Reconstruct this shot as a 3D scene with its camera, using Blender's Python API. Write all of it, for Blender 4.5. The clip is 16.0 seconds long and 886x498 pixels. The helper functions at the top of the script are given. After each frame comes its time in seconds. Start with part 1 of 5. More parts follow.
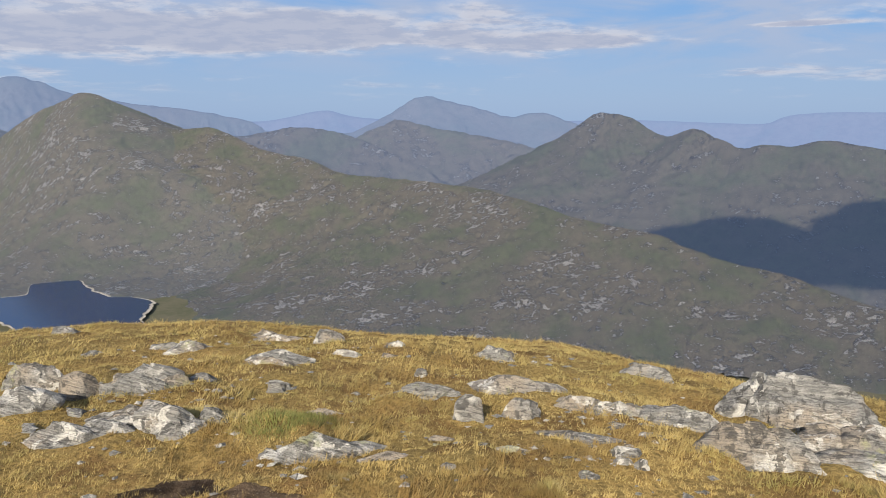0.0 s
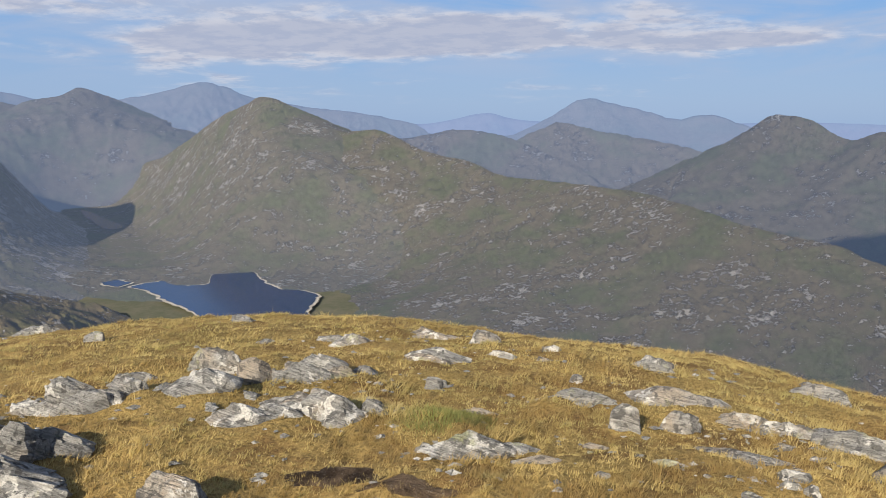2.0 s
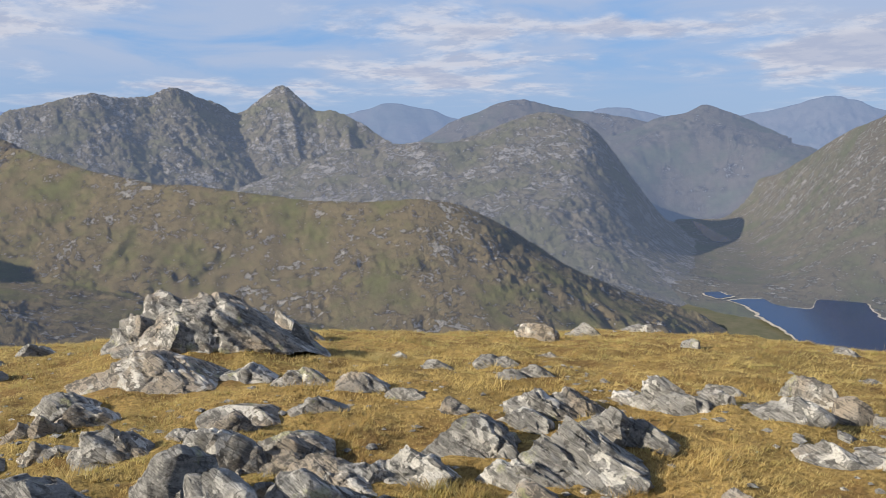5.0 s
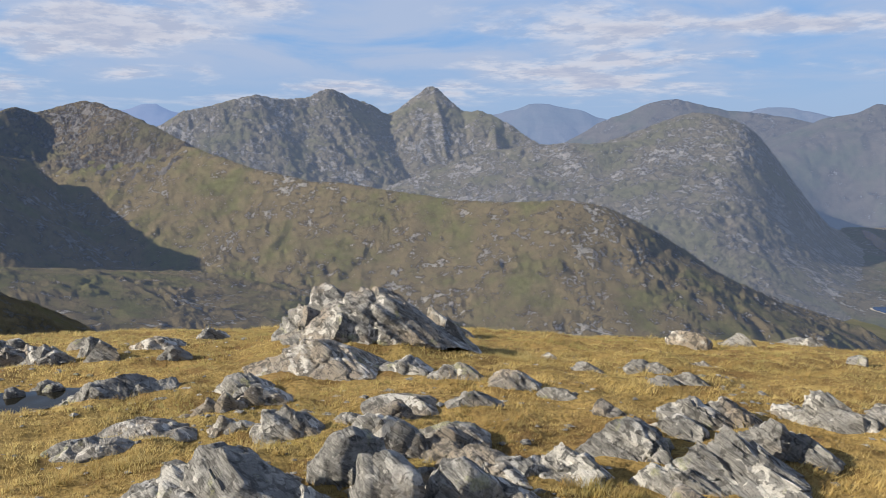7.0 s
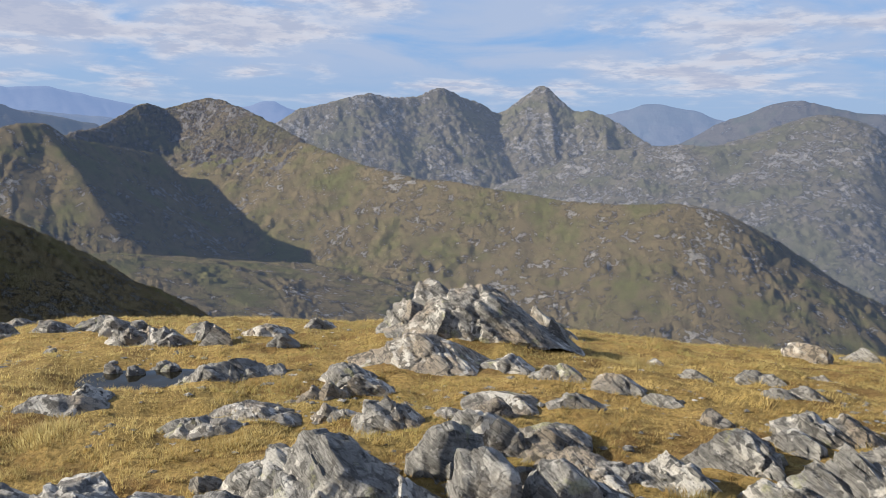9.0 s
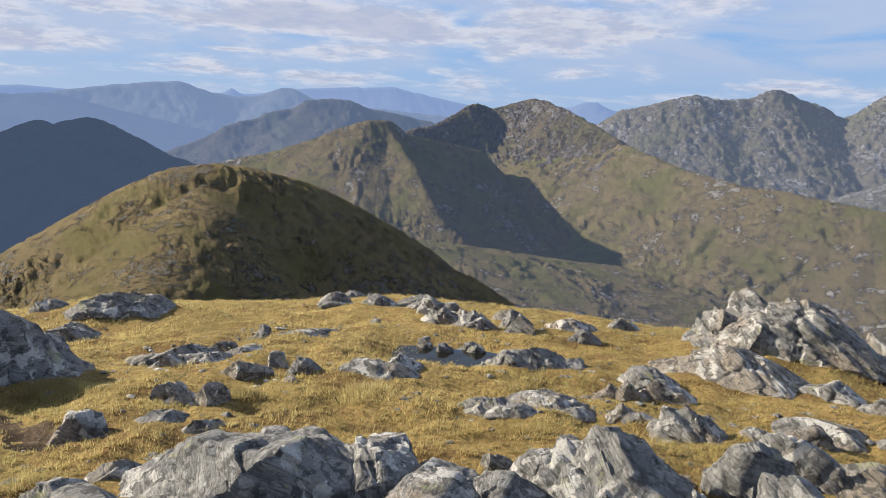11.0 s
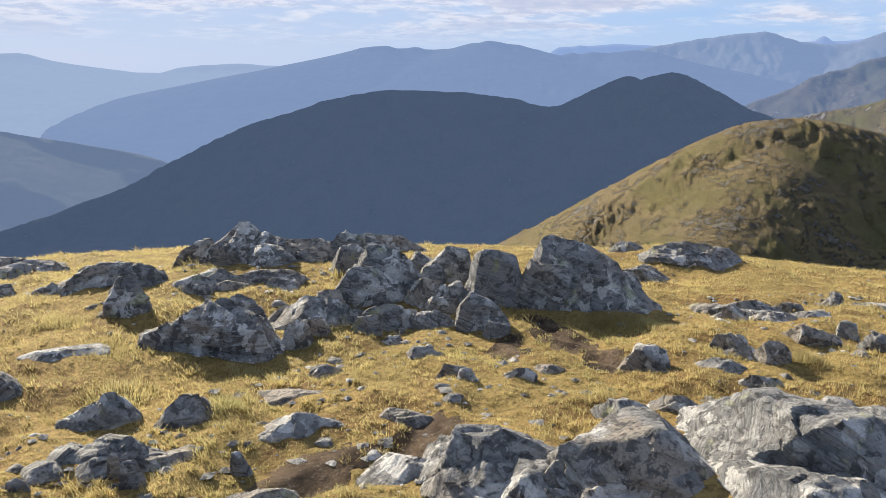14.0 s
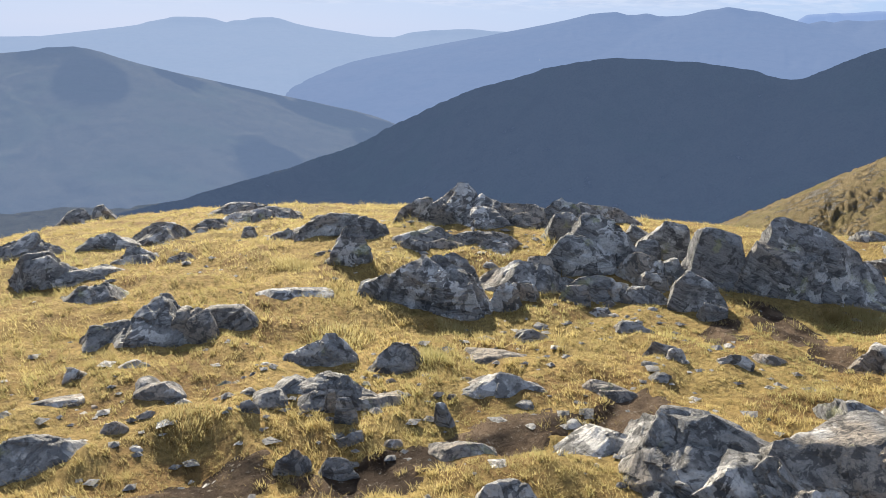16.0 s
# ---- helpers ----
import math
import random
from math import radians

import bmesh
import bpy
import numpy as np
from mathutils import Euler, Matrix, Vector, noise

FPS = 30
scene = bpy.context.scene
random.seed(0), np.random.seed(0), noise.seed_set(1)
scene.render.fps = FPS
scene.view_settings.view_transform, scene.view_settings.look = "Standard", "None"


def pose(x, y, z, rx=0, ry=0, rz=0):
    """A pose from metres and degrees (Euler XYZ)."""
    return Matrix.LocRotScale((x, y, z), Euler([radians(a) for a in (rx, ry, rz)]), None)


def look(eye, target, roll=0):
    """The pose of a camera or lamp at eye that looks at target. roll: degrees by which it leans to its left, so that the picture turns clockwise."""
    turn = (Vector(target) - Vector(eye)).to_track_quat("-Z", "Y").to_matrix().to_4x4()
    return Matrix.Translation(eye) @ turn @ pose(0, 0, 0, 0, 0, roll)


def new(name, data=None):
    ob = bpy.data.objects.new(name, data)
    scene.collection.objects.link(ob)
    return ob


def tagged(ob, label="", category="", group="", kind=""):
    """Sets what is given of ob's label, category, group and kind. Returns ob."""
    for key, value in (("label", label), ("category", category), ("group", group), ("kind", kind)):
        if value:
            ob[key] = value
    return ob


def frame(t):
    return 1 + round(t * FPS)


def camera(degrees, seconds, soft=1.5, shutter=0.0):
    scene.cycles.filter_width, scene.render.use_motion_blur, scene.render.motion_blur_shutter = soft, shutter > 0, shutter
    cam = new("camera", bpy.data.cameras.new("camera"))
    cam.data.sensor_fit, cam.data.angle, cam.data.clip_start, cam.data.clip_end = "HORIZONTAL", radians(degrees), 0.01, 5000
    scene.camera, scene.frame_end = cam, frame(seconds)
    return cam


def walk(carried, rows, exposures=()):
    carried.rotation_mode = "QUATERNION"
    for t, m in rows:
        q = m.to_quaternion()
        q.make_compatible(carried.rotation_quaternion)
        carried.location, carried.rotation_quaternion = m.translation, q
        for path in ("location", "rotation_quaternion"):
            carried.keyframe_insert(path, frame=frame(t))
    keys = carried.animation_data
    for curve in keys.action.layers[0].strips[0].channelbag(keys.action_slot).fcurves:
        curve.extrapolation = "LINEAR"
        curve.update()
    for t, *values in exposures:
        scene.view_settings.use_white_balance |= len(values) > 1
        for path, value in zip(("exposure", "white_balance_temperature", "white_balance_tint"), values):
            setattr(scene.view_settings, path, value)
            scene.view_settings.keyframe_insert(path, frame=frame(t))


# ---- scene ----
cam = camera(58.06, 16.0, 0.55)
PATH = [
    (0.0, (-0.000, 0.000, 1.600), (-0.109, 9.868, -0.016), 0.01),
    (0.5, (0.034, 0.027, 1.588), (-0.327, 9.898, 0.023), -0.41),
    (1.0, (0.048, 0.027, 1.581), (-0.574, 9.889, 0.044), -0.56),
    (1.5, (0.026, -0.011, 1.595), (-1.033, 9.812, 0.053), -0.46),
    (2.0, (-0.012, -0.037, 1.612), (-2.068, 9.620, 0.026), -0.02),
    (2.5, (-0.029, -0.055, 1.619), (-3.668, 9.124, 0.035), 0.29),
    (3.0, (-0.021, -0.070, 1.627), (-5.129, 8.385, 0.068), 0.27),
    (3.5, (-0.019, -0.069, 1.626), (-6.304, 7.564, 0.123), 0.04),
    (4.0, (-0.016, -0.066, 1.625), (-7.105, 6.839, 0.187), -0.10),
    (4.5, (-0.006, -0.064, 1.620), (-7.625, 6.260, 0.222), -0.11),
    (5.0, (0.001, -0.053, 1.623), (-8.007, 5.770, 0.220), 0.10),
    (5.2, (0.001, -0.053, 1.623), (-8.147, 5.573, 0.220), 0.10),
    (7.3, (0.103, -0.237, 1.659), (-8.864, 3.960, 0.253), 0.36),
    (7.5, (0.103, -0.237, 1.659), (-8.882, 3.922, 0.253), 0.36),
    (8.0, (0.106, -0.226, 1.660), (-8.943, 3.791, 0.254), 0.64),
    (8.2, (0.106, -0.226, 1.660), (-8.991, 3.681, 0.254), 0.64),
    (10.3, (-0.003, -0.186, 1.583), (-9.862, 0.566, 0.088), 2.09),
    (10.5, (-0.003, -0.186, 1.583), (-9.884, 0.162, 0.088), 2.09),
    (11.0, (0.013, -0.183, 1.577), (-9.842, -0.911, 0.045), 2.36),
    (11.5, (0.035, -0.177, 1.579), (-9.637, -2.144, -0.027), 2.48),
    (12.0, (0.059, -0.172, 1.576), (-9.235, -3.437, -0.150), 2.42),
    (12.5, (0.091, -0.160, 1.583), (-8.666, -4.618, -0.276), 2.08),
    (13.0, (0.107, -0.167, 1.585), (-8.054, -5.592, -0.404), 1.55),
    (13.5, (0.121, -0.170, 1.582), (-7.466, -6.332, -0.529), 0.84),
    (14.0, (0.125, -0.171, 1.584), (-6.896, -6.925, -0.670), 0.39),
    (14.5, (0.140, -0.165, 1.585), (-6.307, -7.424, -0.810), 0.34),
    (15.0, (0.137, -0.175, 1.579), (-5.726, -7.874, -0.942), 0.48),
    (15.5, (0.128, -0.194, 1.572), (-5.191, -8.250, -1.039), 0.83),
    (16.0, (0.130, -0.189, 1.569), (-4.779, -8.483, -1.100), 1.01),
]

walk(cam, [(t, look(e, g, r)) for t, e, g, r in PATH],
     ((0.0, 0.84), (5.0, 0.90), (10.5, 0.98), (13.0, 1.15), (16.0, 1.30)))

# ---------------------------------------------------------------- light
SUN_YAW, SUN_EL = 168.0, 26.0          # compass turn to the left of +y, height above the horizon
sun_way = Vector((-math.sin(radians(SUN_YAW)) * math.cos(radians(SUN_EL)),
                  math.cos(radians(SUN_YAW)) * math.cos(radians(SUN_EL)), math.sin(radians(SUN_EL))))
sun = new("sun", bpy.data.lights.new("sun", "SUN"))
sun.data.energy, sun.data.angle, sun.data.color = 5.2, radians(0.6), (1.0, 0.90, 0.74)
sun.matrix_world = look(sun_way * 100, (0, 0, 0))


def nodes_of(tree):
    """Shortcuts for building node trees: add(type, **settings) and link(from, to)."""
    def add(kind, **settings):
        n = tree.nodes.new(kind)
        for key, value in settings.items():
            if key == "op":
                n.operation = value
            elif key == "blend":
                n.blend_type = value
            else:
                n.inputs[key].default_value = value
        return n
    return add, tree.links.new


def math_node(add, link, op, a, b=None, c=None):
    n = add("ShaderNodeMath", op=op)
    for i, v in enumerate((a, b, c)):
        if v is None:
            continue
        if isinstance(v, (int, float)):
            n.inputs[i].default_value = v
        else:
            link(v, n.inputs[i])
    return n.outputs[0]


def band(add, link, value, lo, hi):
    """0 below lo, 1 above hi, smooth between."""
    n = add("ShaderNodeMapRange")
    n.interpolation_type = "SMOOTHSTEP"
    link(value, n.inputs["Value"])
    n.inputs["From Min"].default_value, n.inputs["From Max"].default_value = lo, hi
    return n.outputs["Result"]


def mixed(add, link, fac, a, b):
    """A colour between a and b."""
    n = tree_mix(add)
    if isinstance(fac, (int, float)):
        n.inputs[0].default_value = fac
    else:
        link(fac, n.inputs[0])
    for socket, v in ((n.inputs[6], a), (n.inputs[7], b)):
        if isinstance(v, (tuple, list)):
            socket.default_value = (*v[:3], 1)
        else:
            link(v, socket)
    return n.outputs[2]


def tree_mix(add):
    n = add("ShaderNodeMix")
    n.data_type = "RGBA"
    return n


def noise_node(add, link, vector, scale, detail=4.0, rough=0.55, distortion=0.0):
    n = add("ShaderNodeTexNoise", Scale=scale, Detail=detail, Roughness=rough, Distortion=distortion)
    if vector is not None:
        link(vector, n.inputs["Vector"])
    return n.outputs["Fac"]


def make_sky():
    """Evening sky with sheets of broken cloud laid out on a plane overhead."""
    world = bpy.data.worlds.new("sky")
    scene.world = world
    world.use_nodes = True
    tree = world.node_tree
    tree.nodes.clear()
    add, link = nodes_of(tree)
    sky = add("ShaderNodeTexSky")
    sky.sky_type, sky.sun_disc = "NISHITA", False
    sky.sun_elevation, sky.sun_rotation = radians(SUN_EL), radians(-SUN_YAW)
    sky.altitude, sky.air_density, sky.dust_density, sky.ozone_density = 900, 1.0, 1.2, 1.5
    way = add("ShaderNodeTexCoord").outputs["Generated"]
    part_ = add("ShaderNodeSeparateXYZ")
    link(way, part_.inputs[0])
    z = part_.outputs[2]
    lift = math_node(add, link, "ADD", math_node(add, link, "MAXIMUM", z, 0.0), 0.13)
    plane = add("ShaderNodeCombineXYZ")
    plane_x = math_node(add, link, "DIVIDE", part_.outputs[0], lift)
    plane_y = math_node(add, link, "DIVIDE", part_.outputs[1], lift)
    link(plane_x, plane.inputs[0])
    link(plane_y, plane.inputs[1])
    sheet = noise_node(add, link, plane.outputs[0], 0.62, 3.0, 0.5)
    puffs = noise_node(add, link, plane.outputs[0], 2.1, 9.0, 0.56, 0.35)
    cover = math_node(add, link, "ADD", math_node(add, link, "MULTIPLY", sheet, 0.58),
                      math_node(add, link, "MULTIPLY", puffs, 0.42))
    # more cloud towards the sun, and a few thick banks: (turn, height, half width, half depth, amount)
    south = math_node(add, link, "ADD", math_node(add, link, "MULTIPLY", part_.outputs[0], -0.03),
                      math_node(add, link, "MULTIPLY", part_.outputs[1], -0.03))
    cover = math_node(add, link, "ADD", cover, south)
    for turn, height, half, deep, amount in ((9, 6.0, 1.3, 0.5, 0.24), (24, 5.2, 0.9, 0.4, 0.17), (-10, 5.2, 0.5, 0.15, 0.17), (-22.6, 5.95, 0.33, 0.06, 0.22),
                                             (45, 7.4, 0.9, 0.2, 0.12), (104, 6.6, 0.9, 0.3, 0.14), (109.6, 4.5, 0.14, 0.05, 0.18),
                                             (128.5, 2.6, 0.5, 0.09, 0.18), (170, 2.2, 1.4, 0.3, 0.17), (134, 5.0, 1.6, 0.5, 0.12)):
        c, sn = math.cos(radians(turn)), math.sin(radians(turn))
        d = math.cos(radians(height)) / (math.sin(radians(height)) + 0.13)
        across = math_node(add, link, "DIVIDE", math_node(add, link, "ADD", math_node(add, link, "MULTIPLY", plane_x, c),
                                                          math_node(add, link, "MULTIPLY", plane_y, sn)), half)
        along = math_node(add, link, "SUBTRACT", math_node(add, link, "ADD", math_node(add, link, "MULTIPLY", plane_x, -sn),
                                                           math_node(add, link, "MULTIPLY", plane_y, c)), d)
        along = math_node(add, link, "DIVIDE", along, deep)
        q = math_node(add, link, "ADD", math_node(add, link, "MULTIPLY", across, across), math_node(add, link, "MULTIPLY", along, along))
        bank = math_node(add, link, "MULTIPLY", math_node(add, link, "POWER", 2.718, math_node(add, link, "MULTIPLY", q, -1.0)), amount)
        cover = math_node(add, link, "ADD", cover, bank)
    cloud = band(add, link, cover, 0.50, 0.64)
    cloud = math_node(add, link, "MULTIPLY", cloud, band(add, link, z, 0.012, 0.06))
    thick = band(add, link, cover, 0.57, 0.68)
    rim = noise_node(add, link, plane.outputs[0], 5.5, 7.0, 0.62)
    white = mixed(add, link, band(add, link, rim, 0.40, 0.58), (4.4, 5.0, 6.5), (6.9, 6.95, 7.6))
    shade = mixed(add, link, math_node(add, link, "MULTIPLY", thick, 0.75), white, (4.1, 4.6, 6.1))
    blue = mixed(add, link, band(add, link, z, 0.02, 0.16), (3.1, 4.55, 7.1), (2.0, 4.1, 7.7))
    blue = mixed(add, link, 0.12, blue, sky.outputs[0])
    base = mixed(add, link, band(add, link, z, 0.20, 0.45), blue, mixed(add, link, 0.4, (1.7, 3.1, 5.9), sky.outputs[0]))
    glare = add("ShaderNodeVectorMath")
    glare.operation = "DOT_PRODUCT"
    link(way, glare.inputs[0])
    glare.inputs[1].default_value = sun_way
    near_sun = band(add, link, glare.outputs["Value"], 0.45, 1.05)
    base = mixed(add, link, math_node(add, link, "MULTIPLY", near_sun, 0.75), base, (4.1, 4.85, 6.5))
    veil = band(add, link, noise_node(add, link, plane.outputs[0], 1.0, 6.0, 0.55, 0.6), 0.34, 0.60)
    base = mixed(add, link, math_node(add, link, "MULTIPLY", math_node(add, link, "MULTIPLY", veil, 0.78), band(add, link, z, 0.03, 0.1)), base, (4.5, 5.2, 6.8))
    colour = mixed(add, link, cloud, base, shade)
    back = add("ShaderNodeBackground", Strength=0.0545)
    link(colour, back.inputs[0])
    link(back.outputs[0], add("ShaderNodeOutputWorld").inputs[0])


make_sky()


# ---------------------------------------------------------------- materials
def blank(name):
    m = bpy.data.materials.new(name)
    m.use_nodes = True
    m.node_tree.nodes.clear()
    add, link = nodes_of(m.node_tree)
    shader = add("ShaderNodeBsdfPrincipled")
    out = add("ShaderNodeOutputMaterial")
    link(shader.outputs[0], out.inputs[0])
    where = add("ShaderNodeNewGeometry")
    return m, add, link, shader, where, out


def bump(add, link, shader, height, strength, distance):
    b = add("ShaderNodeBump", Strength=strength, Distance=distance)
    link(height, b.inputs["Height"])
    link(b.outputs[0], shader.inputs["Normal"])


def hillside(name, grass, heath, stone, rocky=0.5, grain=1.0, relief=1.0, haze_glow=None):
    """Rough mountain grass with heather stains and broken crags; the last colour is distance haze, put in as emission.
    """
    m, add, link, shader, where, out = blank(name)
    p = where.outputs["Position"]
    slope = add("ShaderNodeSeparateXYZ")
    link(where.outputs["Normal"], slope.inputs[0])
    broad = noise_node(add, link, p, 0.010 / grain, 6, 0.62)
    patch = noise_node(add, link, p, 0.05 / grain, 8, 0.7, 0.5)
    fine = noise_node(add, link, p, 0.16 / grain, 8, 0.72)
    colour = mixed(add, link, band(add, link, broad, 0.36, 0.54), grass, heath)
    colour = mixed(add, link, math_node(add, link, "MULTIPLY", band(add, link, patch, 0.42, 0.64), 0.45), colour, tuple(c * 0.6 for c in heath))
    steep = math_node(add, link, "SUBTRACT", 1.0, slope.outputs[2])
    crag = math_node(add, link, "ADD", math_node(add, link, "MULTIPLY", fine, 0.34),
                     math_node(add, link, "ADD", math_node(add, link, "MULTIPLY", broad, 0.26), math_node(add, link, "MULTIPLY", patch, 0.40)))
    crag = math_node(add, link, "ADD", crag, math_node(add, link, "MULTIPLY", band(add, link, steep, 0.2, 0.55), 0.025))
    mask = band(add, link, crag, 0.632 - 0.10 * rocky, 0.652 - 0.10 * rocky)
    speck = noise_node(add, link, p, 0.7 / grain, 6, 0.75)
    colour = mixed(add, link, mask, colour,
                   mixed(add, link, band(add, link, speck, 0.36, 0.56), tuple(c * 0.5 for c in stone), stone))
    colour = mixed(add, link, band(add, link, speck, 0.34, 0.56), mixed(add, link, 0.32, colour, tuple(c * 0.3 for c in heath)), colour)
    link(colour, shader.inputs["Base Color"])
    shader.inputs["Roughness"].default_value = 0.95
    shader.inputs["Specular IOR Level"].default_value = 0.0 if haze_glow else 0.1
    bump(add, link, shader, math_node(add, link, "ADD", math_node(add, link, "MULTIPLY", speck, 0.8),
                                      math_node(add, link, "ADD", math_node(add, link, "MULTIPLY", fine, 0.6), math_node(add, link, "MULTIPLY", mask, 0.5))),
         1.0 * relief, 3.2 * grain)
    # distance haze, put in as one even bluish emission
    if haze_glow:
        shader.inputs["Emission Color"].default_value = (*haze_glow, 1)
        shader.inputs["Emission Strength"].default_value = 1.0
    return m


# ---------------------------------------------------------------- landforms
def hash2(ix, iy, seed):
    h = (ix.astype(np.int64) * 374761393 + iy.astype(np.int64) * 668265263 + seed * 974634541) & 0xFFFFFFFF
    h = ((h ^ (h >> 13)) * 1274126177) & 0xFFFFFFFF
    return (h ^ (h >> 16)) & 0xFFFFFFFF


def grad_noise(x, y, seed):
    """Smooth noise of about -1 to 1."""
    ix, iy = np.floor(x), np.floor(y)
    fx, fy = x - ix, y - iy
    u, v = fx * fx * fx * (fx * (fx * 6 - 15) + 10), fy * fy * fy * (fy * (fy * 6 - 15) + 10)
    total = []
    for dx, dy in ((0, 0), (1, 0), (0, 1), (1, 1)):
        a = hash2(ix + dx, iy + dy, seed) * (2 * math.pi / 4294967296.0)
        total.append(np.cos(a) * (fx - dx) + np.sin(a) * (fy - dy))
    lo, hi = total[0] + u * (total[1] - total[0]), total[2] + u * (total[3] - total[2])
    return (lo + v * (hi - lo)) * 1.5


def fbm(x, y, size, octaves, seed, gain=0.5):
    total, amp = 0.0, 1.0
    for k in range(octaves):
        total = total + amp * grad_noise(x / size, y / size, seed + k)
        size, amp = size / 2.03, amp * gain
    return total


def ridged(x, y, size, octaves, seed, gain=0.55):
    """Sharp crests between rounded gullies, about -1 to 1."""
    total, amp = 0.0, 1.0
    for k in range(octaves):
        total = total + amp * (1 - 2.2 * np.abs(grad_noise(x / size, y / size, seed + k)))
        size, amp = size / 2.1, amp * gain
    return total * 0.6


def grid_mesh(name, xs, ys, zs, keep=None):
    """A sheet over a grid of points; keep: which cells stay."""
    rows_, cols = xs.shape
    ids = np.arange(rows_ * cols).reshape(rows_, cols)
    quads = np.stack([ids[:-1, :-1], ids[:-1, 1:], ids[1:, 1:], ids[1:, :-1]], -1).reshape(-1, 4)
    co = np.stack([xs, ys, zs], -1).reshape(-1, 3)
    if keep is not None:
        quads = quads[keep.reshape(-1)]
        used, inverse = np.unique(quads, return_inverse=True)
        co, quads = co[used], inverse.reshape(-1, 4)
    me = bpy.data.meshes.new(name)
    me.vertices.add(len(co))
    me.vertices.foreach_set("co", co.astype(np.float32).ravel())
    me.loops.add(quads.size)
    me.loops.foreach_set("vertex_index", quads.astype(np.int32).ravel())
    me.polygons.add(len(quads))
    me.polygons.foreach_set("loop_start", np.arange(0, quads.size, 4, dtype=np.int32))
    me.polygons.foreach_set("loop_total", np.full(len(quads), 4, dtype=np.int32))
    me.polygons.foreach_set("use_smooth", np.ones(len(quads), dtype=bool))
    me.update(calc_edges=True)
    return me


EYE = 1.6
VALLEY = -280.0


def place(az, el, d):
    """A point d metres off, az degrees to the left of +y, el degrees above the eye."""
    a = radians(az)
    return (-math.sin(a) * d, math.cos(a) * d, EYE + math.tan(radians(el)) * d)


def curve_through(points, steps=5):
    """More points along a smooth line through the given ones."""
    p = [np.array(q) for q in points]
    p = [2 * p[0] - p[1]] + p + [2 * p[-1] - p[-2]]
    out = []
    for i in range(1, len(p) - 2):
        for k in range(steps):
            t = k / steps
            a, b, c, d = p[i - 1:i + 3]
            out.append(0.5 * (2 * b + (c - a) * t + (2 * a - 5 * b + 4 * c - d) * t * t
                              + (3 * b - a - 3 * c + d) * t ** 3))
    out.append(p[-2])
    return np.array(out)


def ridge_field(x, y, line, slope, top, crisp, brow):
    """Height over a ridge line: it falls off at slope + crisp for the first brow metres, then at slope; top: metres of rounding.
    Also how far off the line each point lies, and how far along it."""
    best = np.full(x.shape, -1e9)
    near = np.full(x.shape, 1e9)
    along = np.zeros(x.shape)
    run = 0.0
    ends = slope if isinstance(slope, tuple) else (slope, slope)
    for a, b, slope in zip(line[:-1], line[1:], np.interp(np.linspace(0, 1, len(line) - 1), np.linspace(0, 1, len(ends)), ends)):
        ab = b[:2] - a[:2]
        size = math.sqrt(max(ab @ ab, 1e-6))
        t = np.clip(((x - a[0]) * ab[0] + (y - a[1]) * ab[1]) / size ** 2, 0, 1)
        d = np.hypot(x - a[0] - t * ab[0], y - a[1] - t * ab[1])
        d2 = np.sqrt(d * d + top * top) - top
        z = a[2] + t * (b[2] - a[2]) - slope * d2 - crisp * brow * (1 - np.exp(-d2 / brow))
        best = np.maximum(best, z)
        along = np.where(d < near, run + t * size, along)
        near = np.minimum(near, d)
        run += size
    return best, near, along


GLEN = [place(az_, 0, d_) for az_, d_ in ((36.4, 2790), (35.9, 2620), (35.5, 2440), (34.7, 2270), (34.2, 2000), (33.4, 1700))]


def below_glen(x, y, z, sink):
    """The glen above the loch keeps its trough between the spurs."""
    near = np.full(x.shape, 1e9)
    for a, b in zip(GLEN[:-1], GLEN[1:]):
        ux, uy = b[0] - a[0], b[1] - a[1]
        t = np.clip(((x - a[0]) * ux + (y - a[1]) * uy) / (ux * ux + uy * uy), 0, 1)
        near = np.minimum(near, np.hypot(x - a[0] - t * ux, y - a[1] - t * uy))
    f = np.clip((near - 34) / 340, 0, 1)
    base = VALLEY - 0.6 - 0.5 * sink
    z = base + (z - base) * f * f * (3 - 2 * f)
    a, b = place(32.2, 0, 1410), place(24.6, 0, 1330)           # the basin of the loch
    ux, uy = b[0] - a[0], b[1] - a[1]
    t = np.clip(((x - a[0]) * ux + (y - a[1]) * uy) / (ux * ux + uy * uy), 0, 1)
    off = np.hypot(x - a[0] - t * ux, y - a[1] - t * uy) - 105 - 85 * t
    wall = VALLEY - 0.5 - sink + 0.12 * np.maximum(off, 0) + 0.0016 * np.maximum(off, 0) ** 2
    return -9 * np.logaddexp(-z / 9, -wall / 9)


